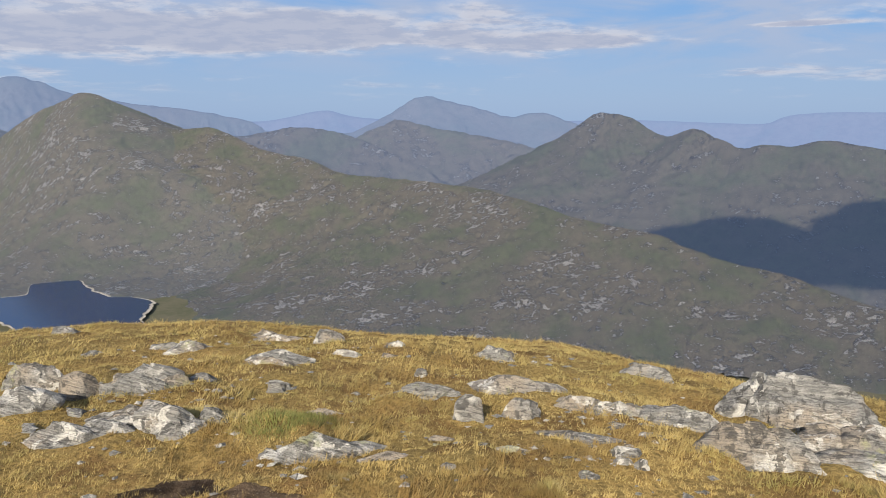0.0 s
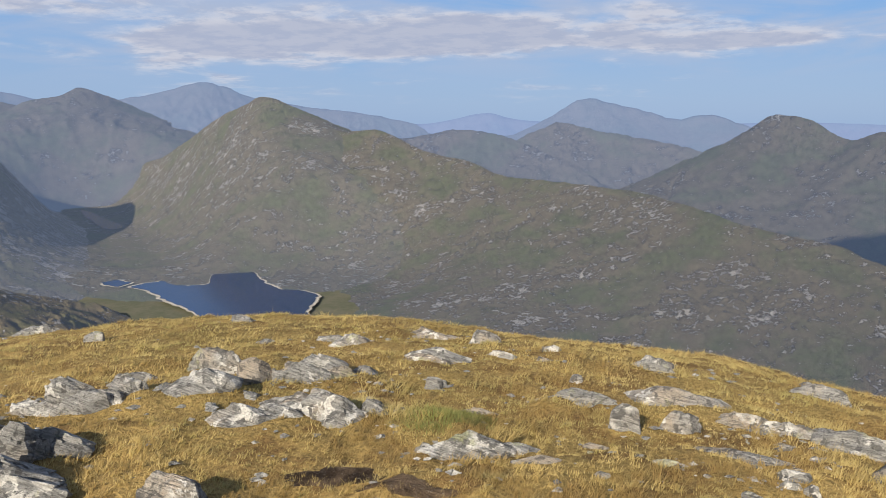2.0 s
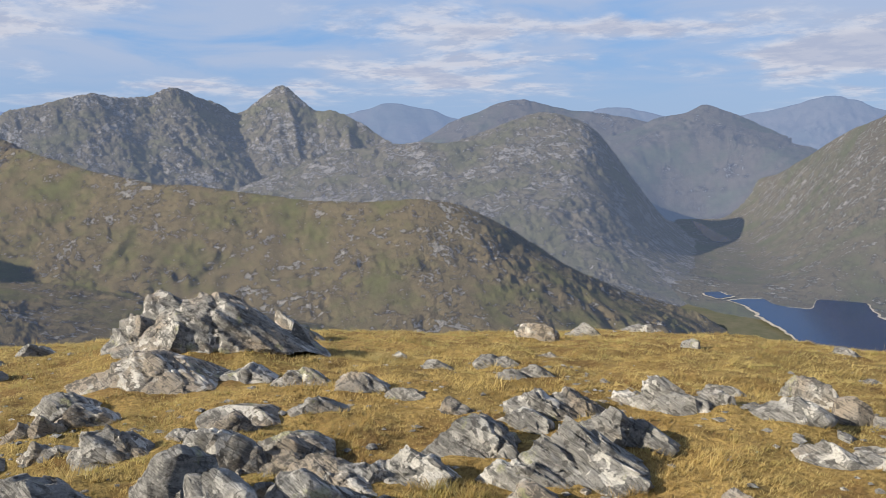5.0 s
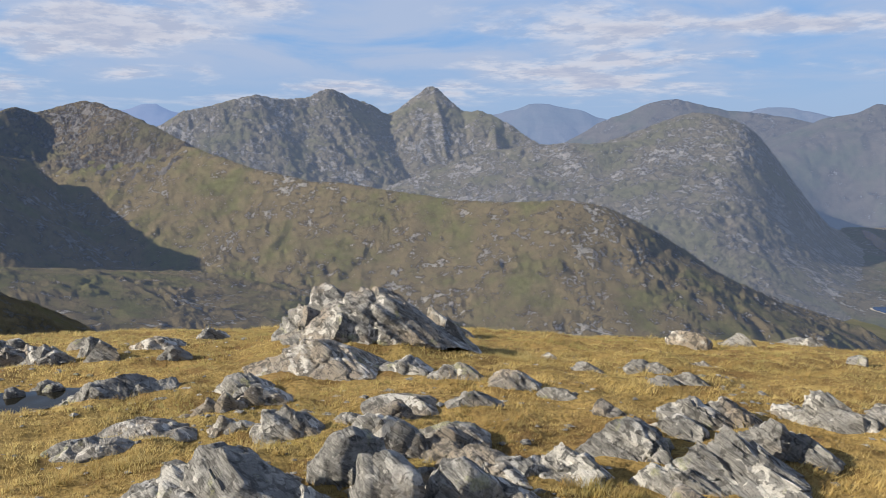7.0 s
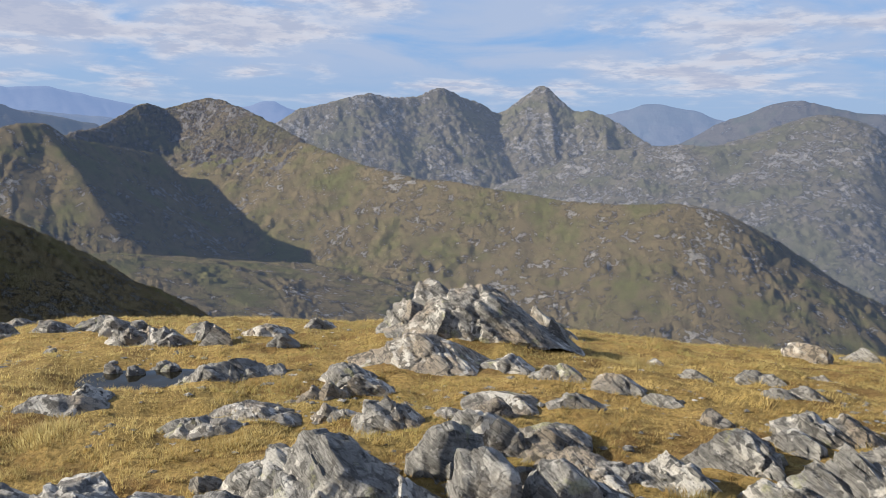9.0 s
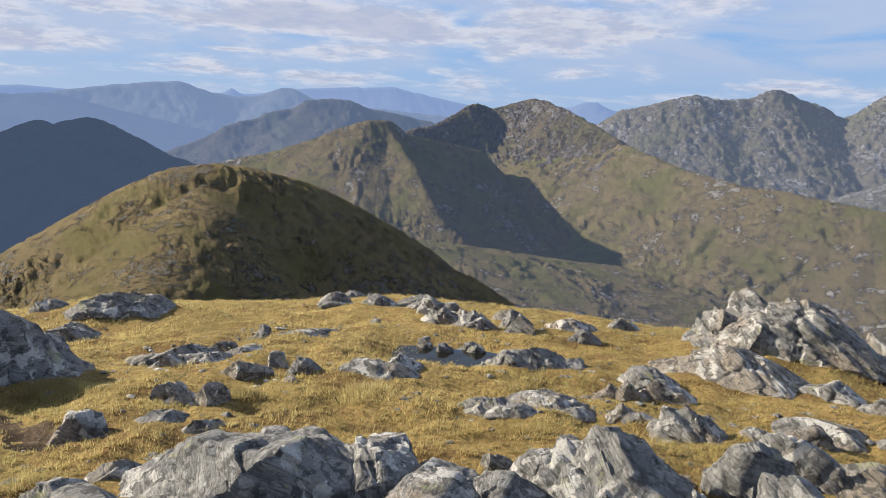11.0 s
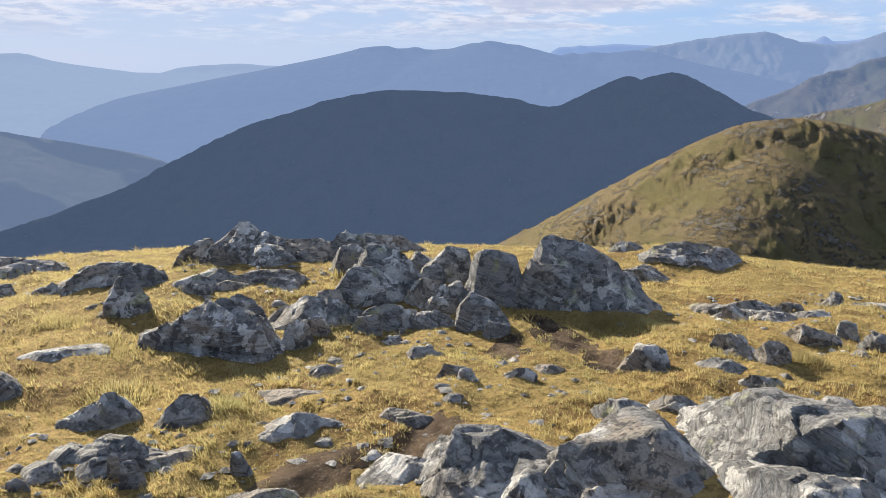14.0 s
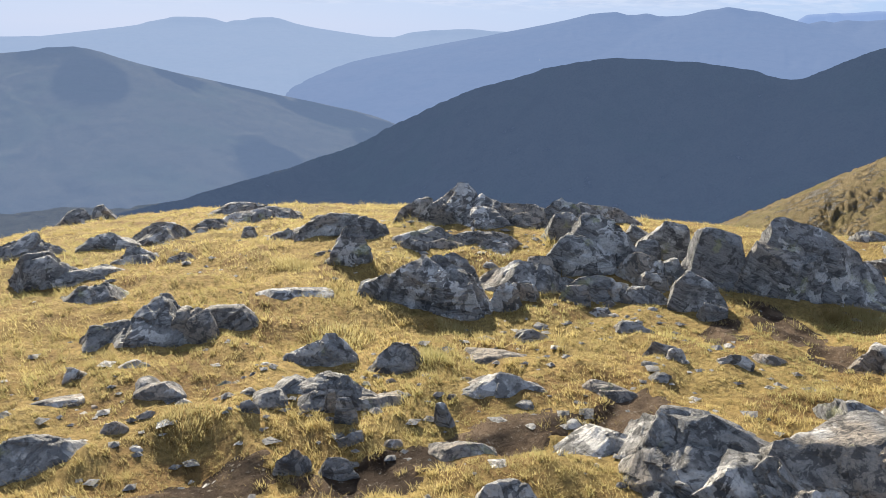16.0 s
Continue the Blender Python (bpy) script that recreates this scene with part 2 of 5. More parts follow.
def mountain(name, crests, material, label, category="mountain", kind="", slope=0.45, top=7.0, rough=11.0, gully=90.0,
             seed=1, step=0.13, dr=9.0, reach=700.0, back=110.0, floor=VALLEY - 6, crisp=0.45, brow=70.0, margin=420.0,
             crag=4.0, glen=None, apron=0.0, rocky=0.0, craggy=0.0):
    """One mountain from its crest lines: rows of (az, el, distance). rough: metres of spur and gully on its flanks;
    rocky: metres of broken crag; craggy: how much of it is crag."""
    lines = [curve_through([place(*q) for q in c], 5) for c in crests]
    for k, line in enumerate(lines):
        line[:, 2] += crag * 0.6 * (fbm(line[:, 0] + 37 * k, line[:, 1], 60.0, 4, seed + 7, 0.6) - 0.1)
    every = np.concatenate(lines)
    az = np.degrees(np.arctan2(-every[:, 0], every[:, 1]))
    az = np.where(az < -100, az + 360, az)
    r = np.hypot(every[:, 0], every[:, 1])
    lo, hi = az.min() - min(32, math.degrees(margin / r.min())), az.max() + min(32, math.degrees(margin / r.min()))
    lo, hi = max(lo, -45), min(hi, 200)
    r0, r1 = max(r.min() - reach, 120), min(r.max() + back, 4890)
    aa = np.radians(np.arange(lo, hi, step))
    rr = np.arange(r0, r1, dr)
    A, R = np.meshgrid(aa, rr)
    x, y = -np.sin(A) * R, np.cos(A) * R
    z = np.full(x.shape, -1e9)
    near = np.full(x.shape, 1e9)
    along = np.zeros(x.shape)
    for k, line in enumerate(lines):
        zz, d, way = ridge_field(x, y, line, slope, top, crisp, brow)
        along = np.where(zz > z, way + 900 * k, along)
        near = np.where(zz > z, d, near)
        z = np.maximum(z, zz)
    # spurs and gullies that run down the flanks, cut deeper the further they come from the crest
    bend = fbm(x, y, gully * 2.5, 3, seed + 40)
    u = (along + gully * 0.7 * bend) / gully
    v = near / (gully * 4.0)
    down = np.clip(near / 110.0, 0.0, 1.0)
    spur = 1 - 2.2 * np.abs(grad_noise(u, v + 0.35 * bend, seed))
    spur = spur + 0.4 * (1 - 2.2 * np.abs(grad_noise(u * 2.6 + 3.1, v * 2.2 + bend, seed + 1)))
    deep = np.clip(0.65 + 0.8 * fbm(x, y, gully * 2.0, 2, seed + 44), 0.15, 1.4)
    z += rough * deep * (spur - 0.9) * (0.03 + down) * 0.62
    # crags and ledges
    wx, wy = x + 14 * fbm(x, y, 45, 2, seed + 62), y + 14 * fbm(x, y, 45, 2, seed + 64)
    where = fbm(x, y, gully * 1.6, 3, seed + 66, 0.6) + craggy
    where = np.clip(where * 1.6, 0, 1) * np.clip(0.25 + near / 60.0, 0, 1)
    lump = max(12.0, 3.4 * dr)
    z += rocky * where * (ridged(wx, wy, lump, 3, seed + 70, 0.6) - 0.2)
    tier = max(6.0, 1.5 * dr)
    f = z / tier + 0.9 * fbm(x, y, 70, 3, seed + 74)
    part_ = f - np.floor(f)
    z += where * tier * 0.5 * min(rocky / 6.0, 1.0) * (part_ * part_ * (3 - 2 * part_) - part_) * 1.6
    z += rough * 0.10 * fbm(x, y, max(gully * 0.3, 4.2 * dr), 2, seed + 80, 0.5) * (0.25 + 0.75 * down)
    if apron:
        z = np.maximum(z, VALLEY + apron + 1.5 * fbm(x, y, 140, 3, seed + 90))
    if glen is not None:
        z = below_glen(x, y, z, glen)
    low = np.maximum.reduce([z[:-1, :-1], z[1:, :-1], z[:-1, 1:], z[1:, 1:]])
    seen = (low - EYE) / R[:-1, :-1] > -0.31         # what lies deeper is behind the summit's own brow
    me = grid_mesh(name, x, y, z, (low > floor) & seen)
    me.materials.append(material)
    ob = new(name, me)
    return tagged(ob, label, category, kind=kind)


AZ_TABLE = (-180, -130, -60, -25, -16, -8, 4, 14, 24, 36, 47, 55, 70, 79, 92, 98, 105, 120, 130, 150, 168, 180)
DOME = (.0090, .0120, .0165, .0164, .0150, .0130, .0119, .0104, .0091, .0089, .0097, .0097, .0090, .0091, .0081,
        .0077, .0081, .0079, .0083, .0078, .0075, .0090)


MOUNDS = ((-0.45, -2.95, -0.10, 0.32), (-0.95, -2.78, -0.09, 0.30), (-1.5, -2.8, -0.07, 0.30), (-4.0, -3.1, -0.05, 0.45),
          (-3.9, -6.3, 0.28, 1.5), (-4.9, -5.0, 0.15, 1.0), (-7.9, 2.55, 0.30, 0.95), (-8.8, -4.6, 0.2, 0.9))
POOL = (-7.05, -0.55, -0.51)          # a small hollow with standing water


def ground_height(x, y):
    """The summit's rounded top, its flanks, and the valley floor."""
    x, y = np.asarray(x, float), np.asarray(y, float)
    r = np.hypot(x, y)
    az = np.degrees(np.arctan2(-x, y))
    a = np.interp(az, AZ_TABLE, DOME)
    turn = 0.30 / a                      # where the slope has grown to 0.6
    z = np.where(r < turn, -a * r * r, -a * turn * turn - 0.6 * (r - turn))
    for mx, my, high, wide in MOUNDS:
        z = z + high * np.exp(-((x - mx) ** 2 + (y - my) ** 2) / wide ** 2)
    pool = np.exp(-(((x - POOL[0]) / 0.75) ** 2 + ((y - POOL[1]) / 0.85) ** 2) ** 2)
    z = z + (POOL[2] - 0.06 - z) * pool
    soft = np.clip(r / 2.0, 0.3, 1.0) * (1 - pool)
    z = z + soft * (0.075 * fbm(x, y, 3.1, 3, 11) + 0.045 * fbm(x, y, 0.55, 3, 17) + 0.024 * fbm(x, y, 0.26, 2, 19))
    z = z + np.clip((r - 30) / 200, 0, 1) * 8 * fbm(x, y, 90, 4, 23)
    floor_ = VALLEY - 4.0 + 2.0 * fbm(x, y, 160, 4, 31)
    return np.maximum(z, floor_)


def make_ground(material):
    fine = np.arange(-34, 186, 0.48)
    aa = np.radians(np.concatenate([fine, np.arange(186, 326.1, 2.0)]))
    rr = np.concatenate([[0.02], np.geomspace(0.5, 40, 205), np.geomspace(41, 4890, 60)])
    A, R = np.meshgrid(aa, rr)
    x, y = -np.sin(A) * R, np.cos(A) * R
    me = grid_mesh("ground", x, y, ground_height(x, y))
    me.materials.append(material)
    return tagged(new("ground", me), "golden mountain grass on a summit falling to green valley floors", "ground", kind="structure")


def ground_material():
    m, add, link, shader, where, out = blank("mountain_grass")
    p = where.outputs["Position"]
    broad = noise_node(add, link, p, 0.45, 4, 0.6)
    patch = noise_node(add, link, p, 2.2, 6, 0.65)
    fine = noise_node(add, link, p, 30.0, 5, 0.7)
    colour = mixed(add, link, band(add, link, broad, 0.35, 0.65), (0.38, 0.265, 0.10), (0.29, 0.215, 0.08))
    colour = mixed(add, link, math_node(add, link, "MULTIPLY", band(add, link, patch, 0.47, 0.62), 0.75), colour, (0.17, 0.10, 0.042))
    colour = mixed(add, link, band(add, link, fine, 0.32, 0.62), mixed(add, link, 0.62, colour, (0.06, 0.042, 0.02)), colour)
    z = add("ShaderNodeSeparateXYZ")
    link(p, z.inputs[0])
    low = noise_node(add, link, p, 0.03, 9, 0.75)
    valley = mixed(add, link, band(add, link, low, 0.35, 0.65), (0.070, 0.076, 0.048), (0.105, 0.098, 0.070))
    colour = mixed(add, link, band(add, link, z.outputs[2], -30.0, -60.0), colour, valley)
    link(colour, shader.inputs["Base Color"])
    shader.inputs["Roughness"].default_value = 0.95
    shader.inputs["Specular IOR Level"].default_value = 0.1
    bump(add, link, shader, fine, 1.0, 0.04)
    return m


GRASS = ground_material()
make_ground(GRASS)

NEAR_HILL = hillside("green_hillside", (0.262, 0.228, 0.098), (0.33, 0.255, 0.135), (0.36, 0.33, 0.275), 1.05, 0.45, 2.2)
# the closing triple of each is blue haze put in as emission
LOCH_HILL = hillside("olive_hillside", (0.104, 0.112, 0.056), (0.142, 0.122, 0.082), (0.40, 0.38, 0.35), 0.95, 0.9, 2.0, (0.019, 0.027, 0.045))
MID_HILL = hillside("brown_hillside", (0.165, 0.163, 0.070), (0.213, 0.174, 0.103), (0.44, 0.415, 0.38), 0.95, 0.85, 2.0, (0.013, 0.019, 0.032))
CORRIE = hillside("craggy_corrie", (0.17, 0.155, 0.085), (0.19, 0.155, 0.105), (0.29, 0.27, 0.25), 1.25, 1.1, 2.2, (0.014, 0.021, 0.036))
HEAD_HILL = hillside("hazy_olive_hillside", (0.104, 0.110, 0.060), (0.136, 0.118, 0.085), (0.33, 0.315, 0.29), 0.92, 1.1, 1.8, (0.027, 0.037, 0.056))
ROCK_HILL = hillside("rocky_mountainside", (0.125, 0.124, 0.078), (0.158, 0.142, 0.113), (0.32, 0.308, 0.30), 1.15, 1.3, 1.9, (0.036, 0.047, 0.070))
# dark copy of the hillside: shade deepened in the colour, haze in emission
DARK_HILL = hillside("shade_tinted_hillside", (0.055, 0.068, 0.05), (0.07, 0.072, 0.06), (0.12, 0.12, 0.115), 0.4, 2.2, 1.2, (0.023, 0.035, 0.062))
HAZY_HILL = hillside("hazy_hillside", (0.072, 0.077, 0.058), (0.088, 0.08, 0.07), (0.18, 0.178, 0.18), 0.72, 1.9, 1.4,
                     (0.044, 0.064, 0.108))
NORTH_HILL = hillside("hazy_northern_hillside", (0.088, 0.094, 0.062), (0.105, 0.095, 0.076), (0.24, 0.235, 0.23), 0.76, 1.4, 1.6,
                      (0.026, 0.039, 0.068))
# shade put into a darkened colour, haze against the light into emission
HAZY_SHADE = hillside("shade_tinted_hazy_hillside", (0.04, 0.047, 0.04), (0.047, 0.048, 0.044), (0.055, 0.055, 0.055), 0.2, 1.8, 0.8,
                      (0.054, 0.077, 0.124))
# far ranges: haze put in as blue emission over a dimmed colour
FAR_HILL = hillside("haze_glow_hillside", (0.050, 0.055, 0.055), (0.060, 0.058, 0.058), (0.085, 0.085, 0.088), 0.6, 2.8, 0.9,
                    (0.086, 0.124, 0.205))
FAR_SHADE = hillside("shade_tinted_far_hillside", (0.03, 0.035, 0.04), (0.035, 0.038, 0.042), (0.04, 0.04, 0.045), -1.0, 1.8, 0.1,
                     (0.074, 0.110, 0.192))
FAR_HAZE = hillside("pale_haze_glow_hillside", (0.04, 0.045, 0.05), (0.045, 0.045, 0.05), (0.05, 0.05, 0.055), -1.0, 1.8, 0.1,
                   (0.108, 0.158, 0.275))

# backlit haze towards the sun, put in as a brighter emission
FAR_GLOW = hillside("backlit_haze_glow_hillside", (0.03, 0.035, 0.04), (0.035, 0.038, 0.042), (0.04, 0.04, 0.045), -1.0, 1.8, 0.1,
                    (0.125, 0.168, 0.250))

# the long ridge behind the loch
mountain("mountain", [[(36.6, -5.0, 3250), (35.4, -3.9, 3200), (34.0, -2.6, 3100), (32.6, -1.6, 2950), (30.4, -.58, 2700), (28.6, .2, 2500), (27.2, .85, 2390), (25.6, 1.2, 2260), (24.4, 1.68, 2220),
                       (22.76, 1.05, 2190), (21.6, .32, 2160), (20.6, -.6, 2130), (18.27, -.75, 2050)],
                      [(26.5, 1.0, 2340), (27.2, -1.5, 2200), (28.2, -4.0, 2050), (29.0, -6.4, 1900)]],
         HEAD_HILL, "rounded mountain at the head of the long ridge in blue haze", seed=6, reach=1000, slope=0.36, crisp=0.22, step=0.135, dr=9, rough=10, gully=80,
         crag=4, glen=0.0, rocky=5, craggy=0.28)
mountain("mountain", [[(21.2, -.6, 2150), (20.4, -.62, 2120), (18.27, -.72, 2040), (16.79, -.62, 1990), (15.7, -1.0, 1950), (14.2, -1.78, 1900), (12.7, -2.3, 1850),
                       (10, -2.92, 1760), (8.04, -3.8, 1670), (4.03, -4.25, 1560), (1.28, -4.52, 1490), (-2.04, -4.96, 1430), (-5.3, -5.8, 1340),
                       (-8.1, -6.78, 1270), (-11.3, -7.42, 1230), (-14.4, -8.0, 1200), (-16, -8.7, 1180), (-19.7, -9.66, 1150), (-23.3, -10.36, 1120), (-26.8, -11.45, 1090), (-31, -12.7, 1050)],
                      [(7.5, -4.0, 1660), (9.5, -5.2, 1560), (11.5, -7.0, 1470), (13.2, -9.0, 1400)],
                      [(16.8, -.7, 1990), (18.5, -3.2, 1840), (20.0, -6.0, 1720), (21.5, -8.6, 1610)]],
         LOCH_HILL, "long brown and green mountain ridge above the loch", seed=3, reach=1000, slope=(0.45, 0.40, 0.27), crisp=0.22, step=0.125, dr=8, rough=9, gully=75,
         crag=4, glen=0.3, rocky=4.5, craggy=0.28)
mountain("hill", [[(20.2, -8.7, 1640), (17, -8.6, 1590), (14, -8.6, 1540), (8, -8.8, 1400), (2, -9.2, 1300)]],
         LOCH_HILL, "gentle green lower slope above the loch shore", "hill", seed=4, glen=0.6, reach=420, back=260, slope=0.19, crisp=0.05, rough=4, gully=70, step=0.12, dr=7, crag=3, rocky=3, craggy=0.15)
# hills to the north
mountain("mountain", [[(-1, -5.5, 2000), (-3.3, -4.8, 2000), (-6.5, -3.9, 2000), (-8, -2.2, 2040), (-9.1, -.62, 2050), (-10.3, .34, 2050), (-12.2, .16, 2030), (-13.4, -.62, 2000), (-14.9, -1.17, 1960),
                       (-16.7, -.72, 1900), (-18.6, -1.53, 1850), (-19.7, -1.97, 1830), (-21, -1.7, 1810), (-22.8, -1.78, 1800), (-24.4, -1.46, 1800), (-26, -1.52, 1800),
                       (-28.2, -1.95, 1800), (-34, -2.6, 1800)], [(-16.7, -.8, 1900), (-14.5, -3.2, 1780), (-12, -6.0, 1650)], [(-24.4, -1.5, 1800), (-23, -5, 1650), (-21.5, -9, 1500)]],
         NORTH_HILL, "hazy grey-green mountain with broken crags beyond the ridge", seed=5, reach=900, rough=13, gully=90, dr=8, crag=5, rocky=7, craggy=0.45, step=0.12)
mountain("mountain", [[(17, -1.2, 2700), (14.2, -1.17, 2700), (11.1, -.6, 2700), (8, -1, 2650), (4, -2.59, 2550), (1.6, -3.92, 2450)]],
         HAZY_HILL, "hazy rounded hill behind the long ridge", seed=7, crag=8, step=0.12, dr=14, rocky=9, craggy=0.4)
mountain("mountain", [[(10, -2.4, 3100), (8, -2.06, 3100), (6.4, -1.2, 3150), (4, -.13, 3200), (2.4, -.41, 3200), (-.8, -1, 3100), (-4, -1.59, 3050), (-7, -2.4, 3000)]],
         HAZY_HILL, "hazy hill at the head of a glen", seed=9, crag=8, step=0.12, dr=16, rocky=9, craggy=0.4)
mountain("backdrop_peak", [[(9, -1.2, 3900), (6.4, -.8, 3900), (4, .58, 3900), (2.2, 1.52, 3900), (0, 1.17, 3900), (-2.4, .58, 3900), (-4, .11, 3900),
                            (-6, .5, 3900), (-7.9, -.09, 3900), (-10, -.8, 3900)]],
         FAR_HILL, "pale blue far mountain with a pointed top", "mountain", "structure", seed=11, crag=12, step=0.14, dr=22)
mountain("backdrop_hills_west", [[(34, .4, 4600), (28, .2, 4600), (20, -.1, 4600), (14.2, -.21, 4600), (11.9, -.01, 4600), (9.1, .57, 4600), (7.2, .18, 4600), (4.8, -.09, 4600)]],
         FAR_HAZE, "faint blue hills on the horizon", "hills", "structure", seed=13, step=0.16, dr=25)
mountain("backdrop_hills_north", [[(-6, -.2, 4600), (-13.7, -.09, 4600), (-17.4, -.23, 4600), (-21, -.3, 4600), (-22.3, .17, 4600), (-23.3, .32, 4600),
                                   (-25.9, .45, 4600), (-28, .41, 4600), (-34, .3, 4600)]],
         FAR_HAZE, "faint blue hills on the horizon", "hills", "structure", seed=15, step=0.16, dr=25)
# grassy ridge with a broad end, running up to a corrie rim
mountain("mountain", [[(98, -.9, 1480), (96.5, -.3, 1510), (94.8, .22, 1560), (92.5, 1.58, 1640), (90.9, 1.34, 1660), (88.2, 2.1, 1650), (86.5, 1.55, 1570), (85.3, 1.1, 1520), (83.7, .2, 1460), (82.2, -.6, 1410)],
                      [(88.2, 2.0, 1650), (87.2, -1.0, 1530), (86.6, -3.6, 1430), (86.0, -6.0, 1340)], [(85.3, 1.0, 1520), (84.6, -2.0, 1440), (84.0, -5.0, 1340)],
                      [(92.5, 1.5, 1640), (91.2, -2.0, 1520), (90.4, -5.0, 1400)]],
         CORRIE, "broken grey and brown crags of a corrie headwall", seed=22, reach=500, rough=9, gully=45, step=0.115, dr=6.2, slope=0.62, crag=4, rocky=9, craggy=0.75)
mountain("mountain", [[(86.2, 1.1, 1560), (84.3, .2, 1480), (81.4, -1.07, 1380),
                       (78.4, -2.03, 1300), (74.6, -3.02, 1230), (69.8, -3.61, 1180), (64.9, -4.39, 1140), (60.8, -4.66, 1110),
                       (54.9, -4.51, 1090), (51.7, -5.34, 1100), (47.8, -7.52, 1130), (45.2, -9.29, 1150), (41.5, -10.51, 1180), (36.2, -11.9, 1230)]],
         MID_HILL, "long grassy ridge with scattered crags and a rocky corrie head", seed=21, reach=650, rough=8, gully=55, step=0.115, dr=6.2, slope=(0.5, 0.38), crag=4, rocky=4.5, craggy=0.3)
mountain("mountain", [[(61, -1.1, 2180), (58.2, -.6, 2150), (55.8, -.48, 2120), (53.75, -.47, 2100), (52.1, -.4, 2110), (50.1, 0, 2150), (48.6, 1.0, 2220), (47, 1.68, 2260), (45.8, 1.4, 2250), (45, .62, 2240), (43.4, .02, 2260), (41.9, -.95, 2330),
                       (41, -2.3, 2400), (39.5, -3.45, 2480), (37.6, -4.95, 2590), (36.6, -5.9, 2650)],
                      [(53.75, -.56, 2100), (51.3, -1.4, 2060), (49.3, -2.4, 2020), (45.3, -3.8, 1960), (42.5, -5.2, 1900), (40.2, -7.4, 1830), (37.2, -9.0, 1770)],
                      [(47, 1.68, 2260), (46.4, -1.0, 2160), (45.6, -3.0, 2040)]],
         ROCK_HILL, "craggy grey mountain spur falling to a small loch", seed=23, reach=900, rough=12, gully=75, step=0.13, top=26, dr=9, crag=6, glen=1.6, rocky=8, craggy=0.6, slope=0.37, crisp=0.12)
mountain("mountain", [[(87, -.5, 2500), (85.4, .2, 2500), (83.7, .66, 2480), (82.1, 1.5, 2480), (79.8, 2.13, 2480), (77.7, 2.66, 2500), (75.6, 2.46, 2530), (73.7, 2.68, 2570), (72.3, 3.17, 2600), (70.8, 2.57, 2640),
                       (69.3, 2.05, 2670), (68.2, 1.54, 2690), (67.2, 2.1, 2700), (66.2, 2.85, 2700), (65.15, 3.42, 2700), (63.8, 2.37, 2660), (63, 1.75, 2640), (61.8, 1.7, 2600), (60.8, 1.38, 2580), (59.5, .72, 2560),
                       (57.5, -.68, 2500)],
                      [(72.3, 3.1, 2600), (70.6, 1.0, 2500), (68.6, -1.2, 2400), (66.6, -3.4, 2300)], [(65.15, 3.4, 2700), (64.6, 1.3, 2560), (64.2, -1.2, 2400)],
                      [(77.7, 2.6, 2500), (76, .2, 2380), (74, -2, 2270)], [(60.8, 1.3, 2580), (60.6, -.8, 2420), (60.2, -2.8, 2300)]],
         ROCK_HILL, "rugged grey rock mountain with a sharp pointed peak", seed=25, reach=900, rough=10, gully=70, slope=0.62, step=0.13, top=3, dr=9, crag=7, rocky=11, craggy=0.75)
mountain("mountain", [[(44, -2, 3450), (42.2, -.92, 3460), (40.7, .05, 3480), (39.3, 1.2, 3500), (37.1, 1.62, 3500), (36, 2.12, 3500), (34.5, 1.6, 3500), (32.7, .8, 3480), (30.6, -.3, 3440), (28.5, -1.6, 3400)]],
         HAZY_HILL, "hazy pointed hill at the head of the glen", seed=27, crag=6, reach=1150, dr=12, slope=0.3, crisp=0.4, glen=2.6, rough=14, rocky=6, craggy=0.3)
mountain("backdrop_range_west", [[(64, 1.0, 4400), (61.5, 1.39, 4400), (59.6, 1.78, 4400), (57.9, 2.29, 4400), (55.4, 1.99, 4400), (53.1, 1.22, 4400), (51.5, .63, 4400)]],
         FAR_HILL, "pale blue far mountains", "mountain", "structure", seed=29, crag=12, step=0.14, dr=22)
# its blue comes from the haze emission; no cloud shades it
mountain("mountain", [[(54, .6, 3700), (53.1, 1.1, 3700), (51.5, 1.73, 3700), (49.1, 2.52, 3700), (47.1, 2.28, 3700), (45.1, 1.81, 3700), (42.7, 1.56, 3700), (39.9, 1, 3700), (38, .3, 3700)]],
         HAZY_HILL, "dark blue mountain with haze put in as glow", seed=31, crag=8, step=0.12, dr=16, reach=800, glen=4.4, rocky=9, craggy=0.4)
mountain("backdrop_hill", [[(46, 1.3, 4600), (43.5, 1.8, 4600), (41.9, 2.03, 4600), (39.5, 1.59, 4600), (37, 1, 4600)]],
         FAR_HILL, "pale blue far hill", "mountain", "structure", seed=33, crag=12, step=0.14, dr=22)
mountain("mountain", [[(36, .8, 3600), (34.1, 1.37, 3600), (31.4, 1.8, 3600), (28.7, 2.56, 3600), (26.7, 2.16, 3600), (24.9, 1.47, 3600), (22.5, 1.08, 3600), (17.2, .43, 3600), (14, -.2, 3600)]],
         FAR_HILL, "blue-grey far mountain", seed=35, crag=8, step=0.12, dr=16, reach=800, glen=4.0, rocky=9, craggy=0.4)
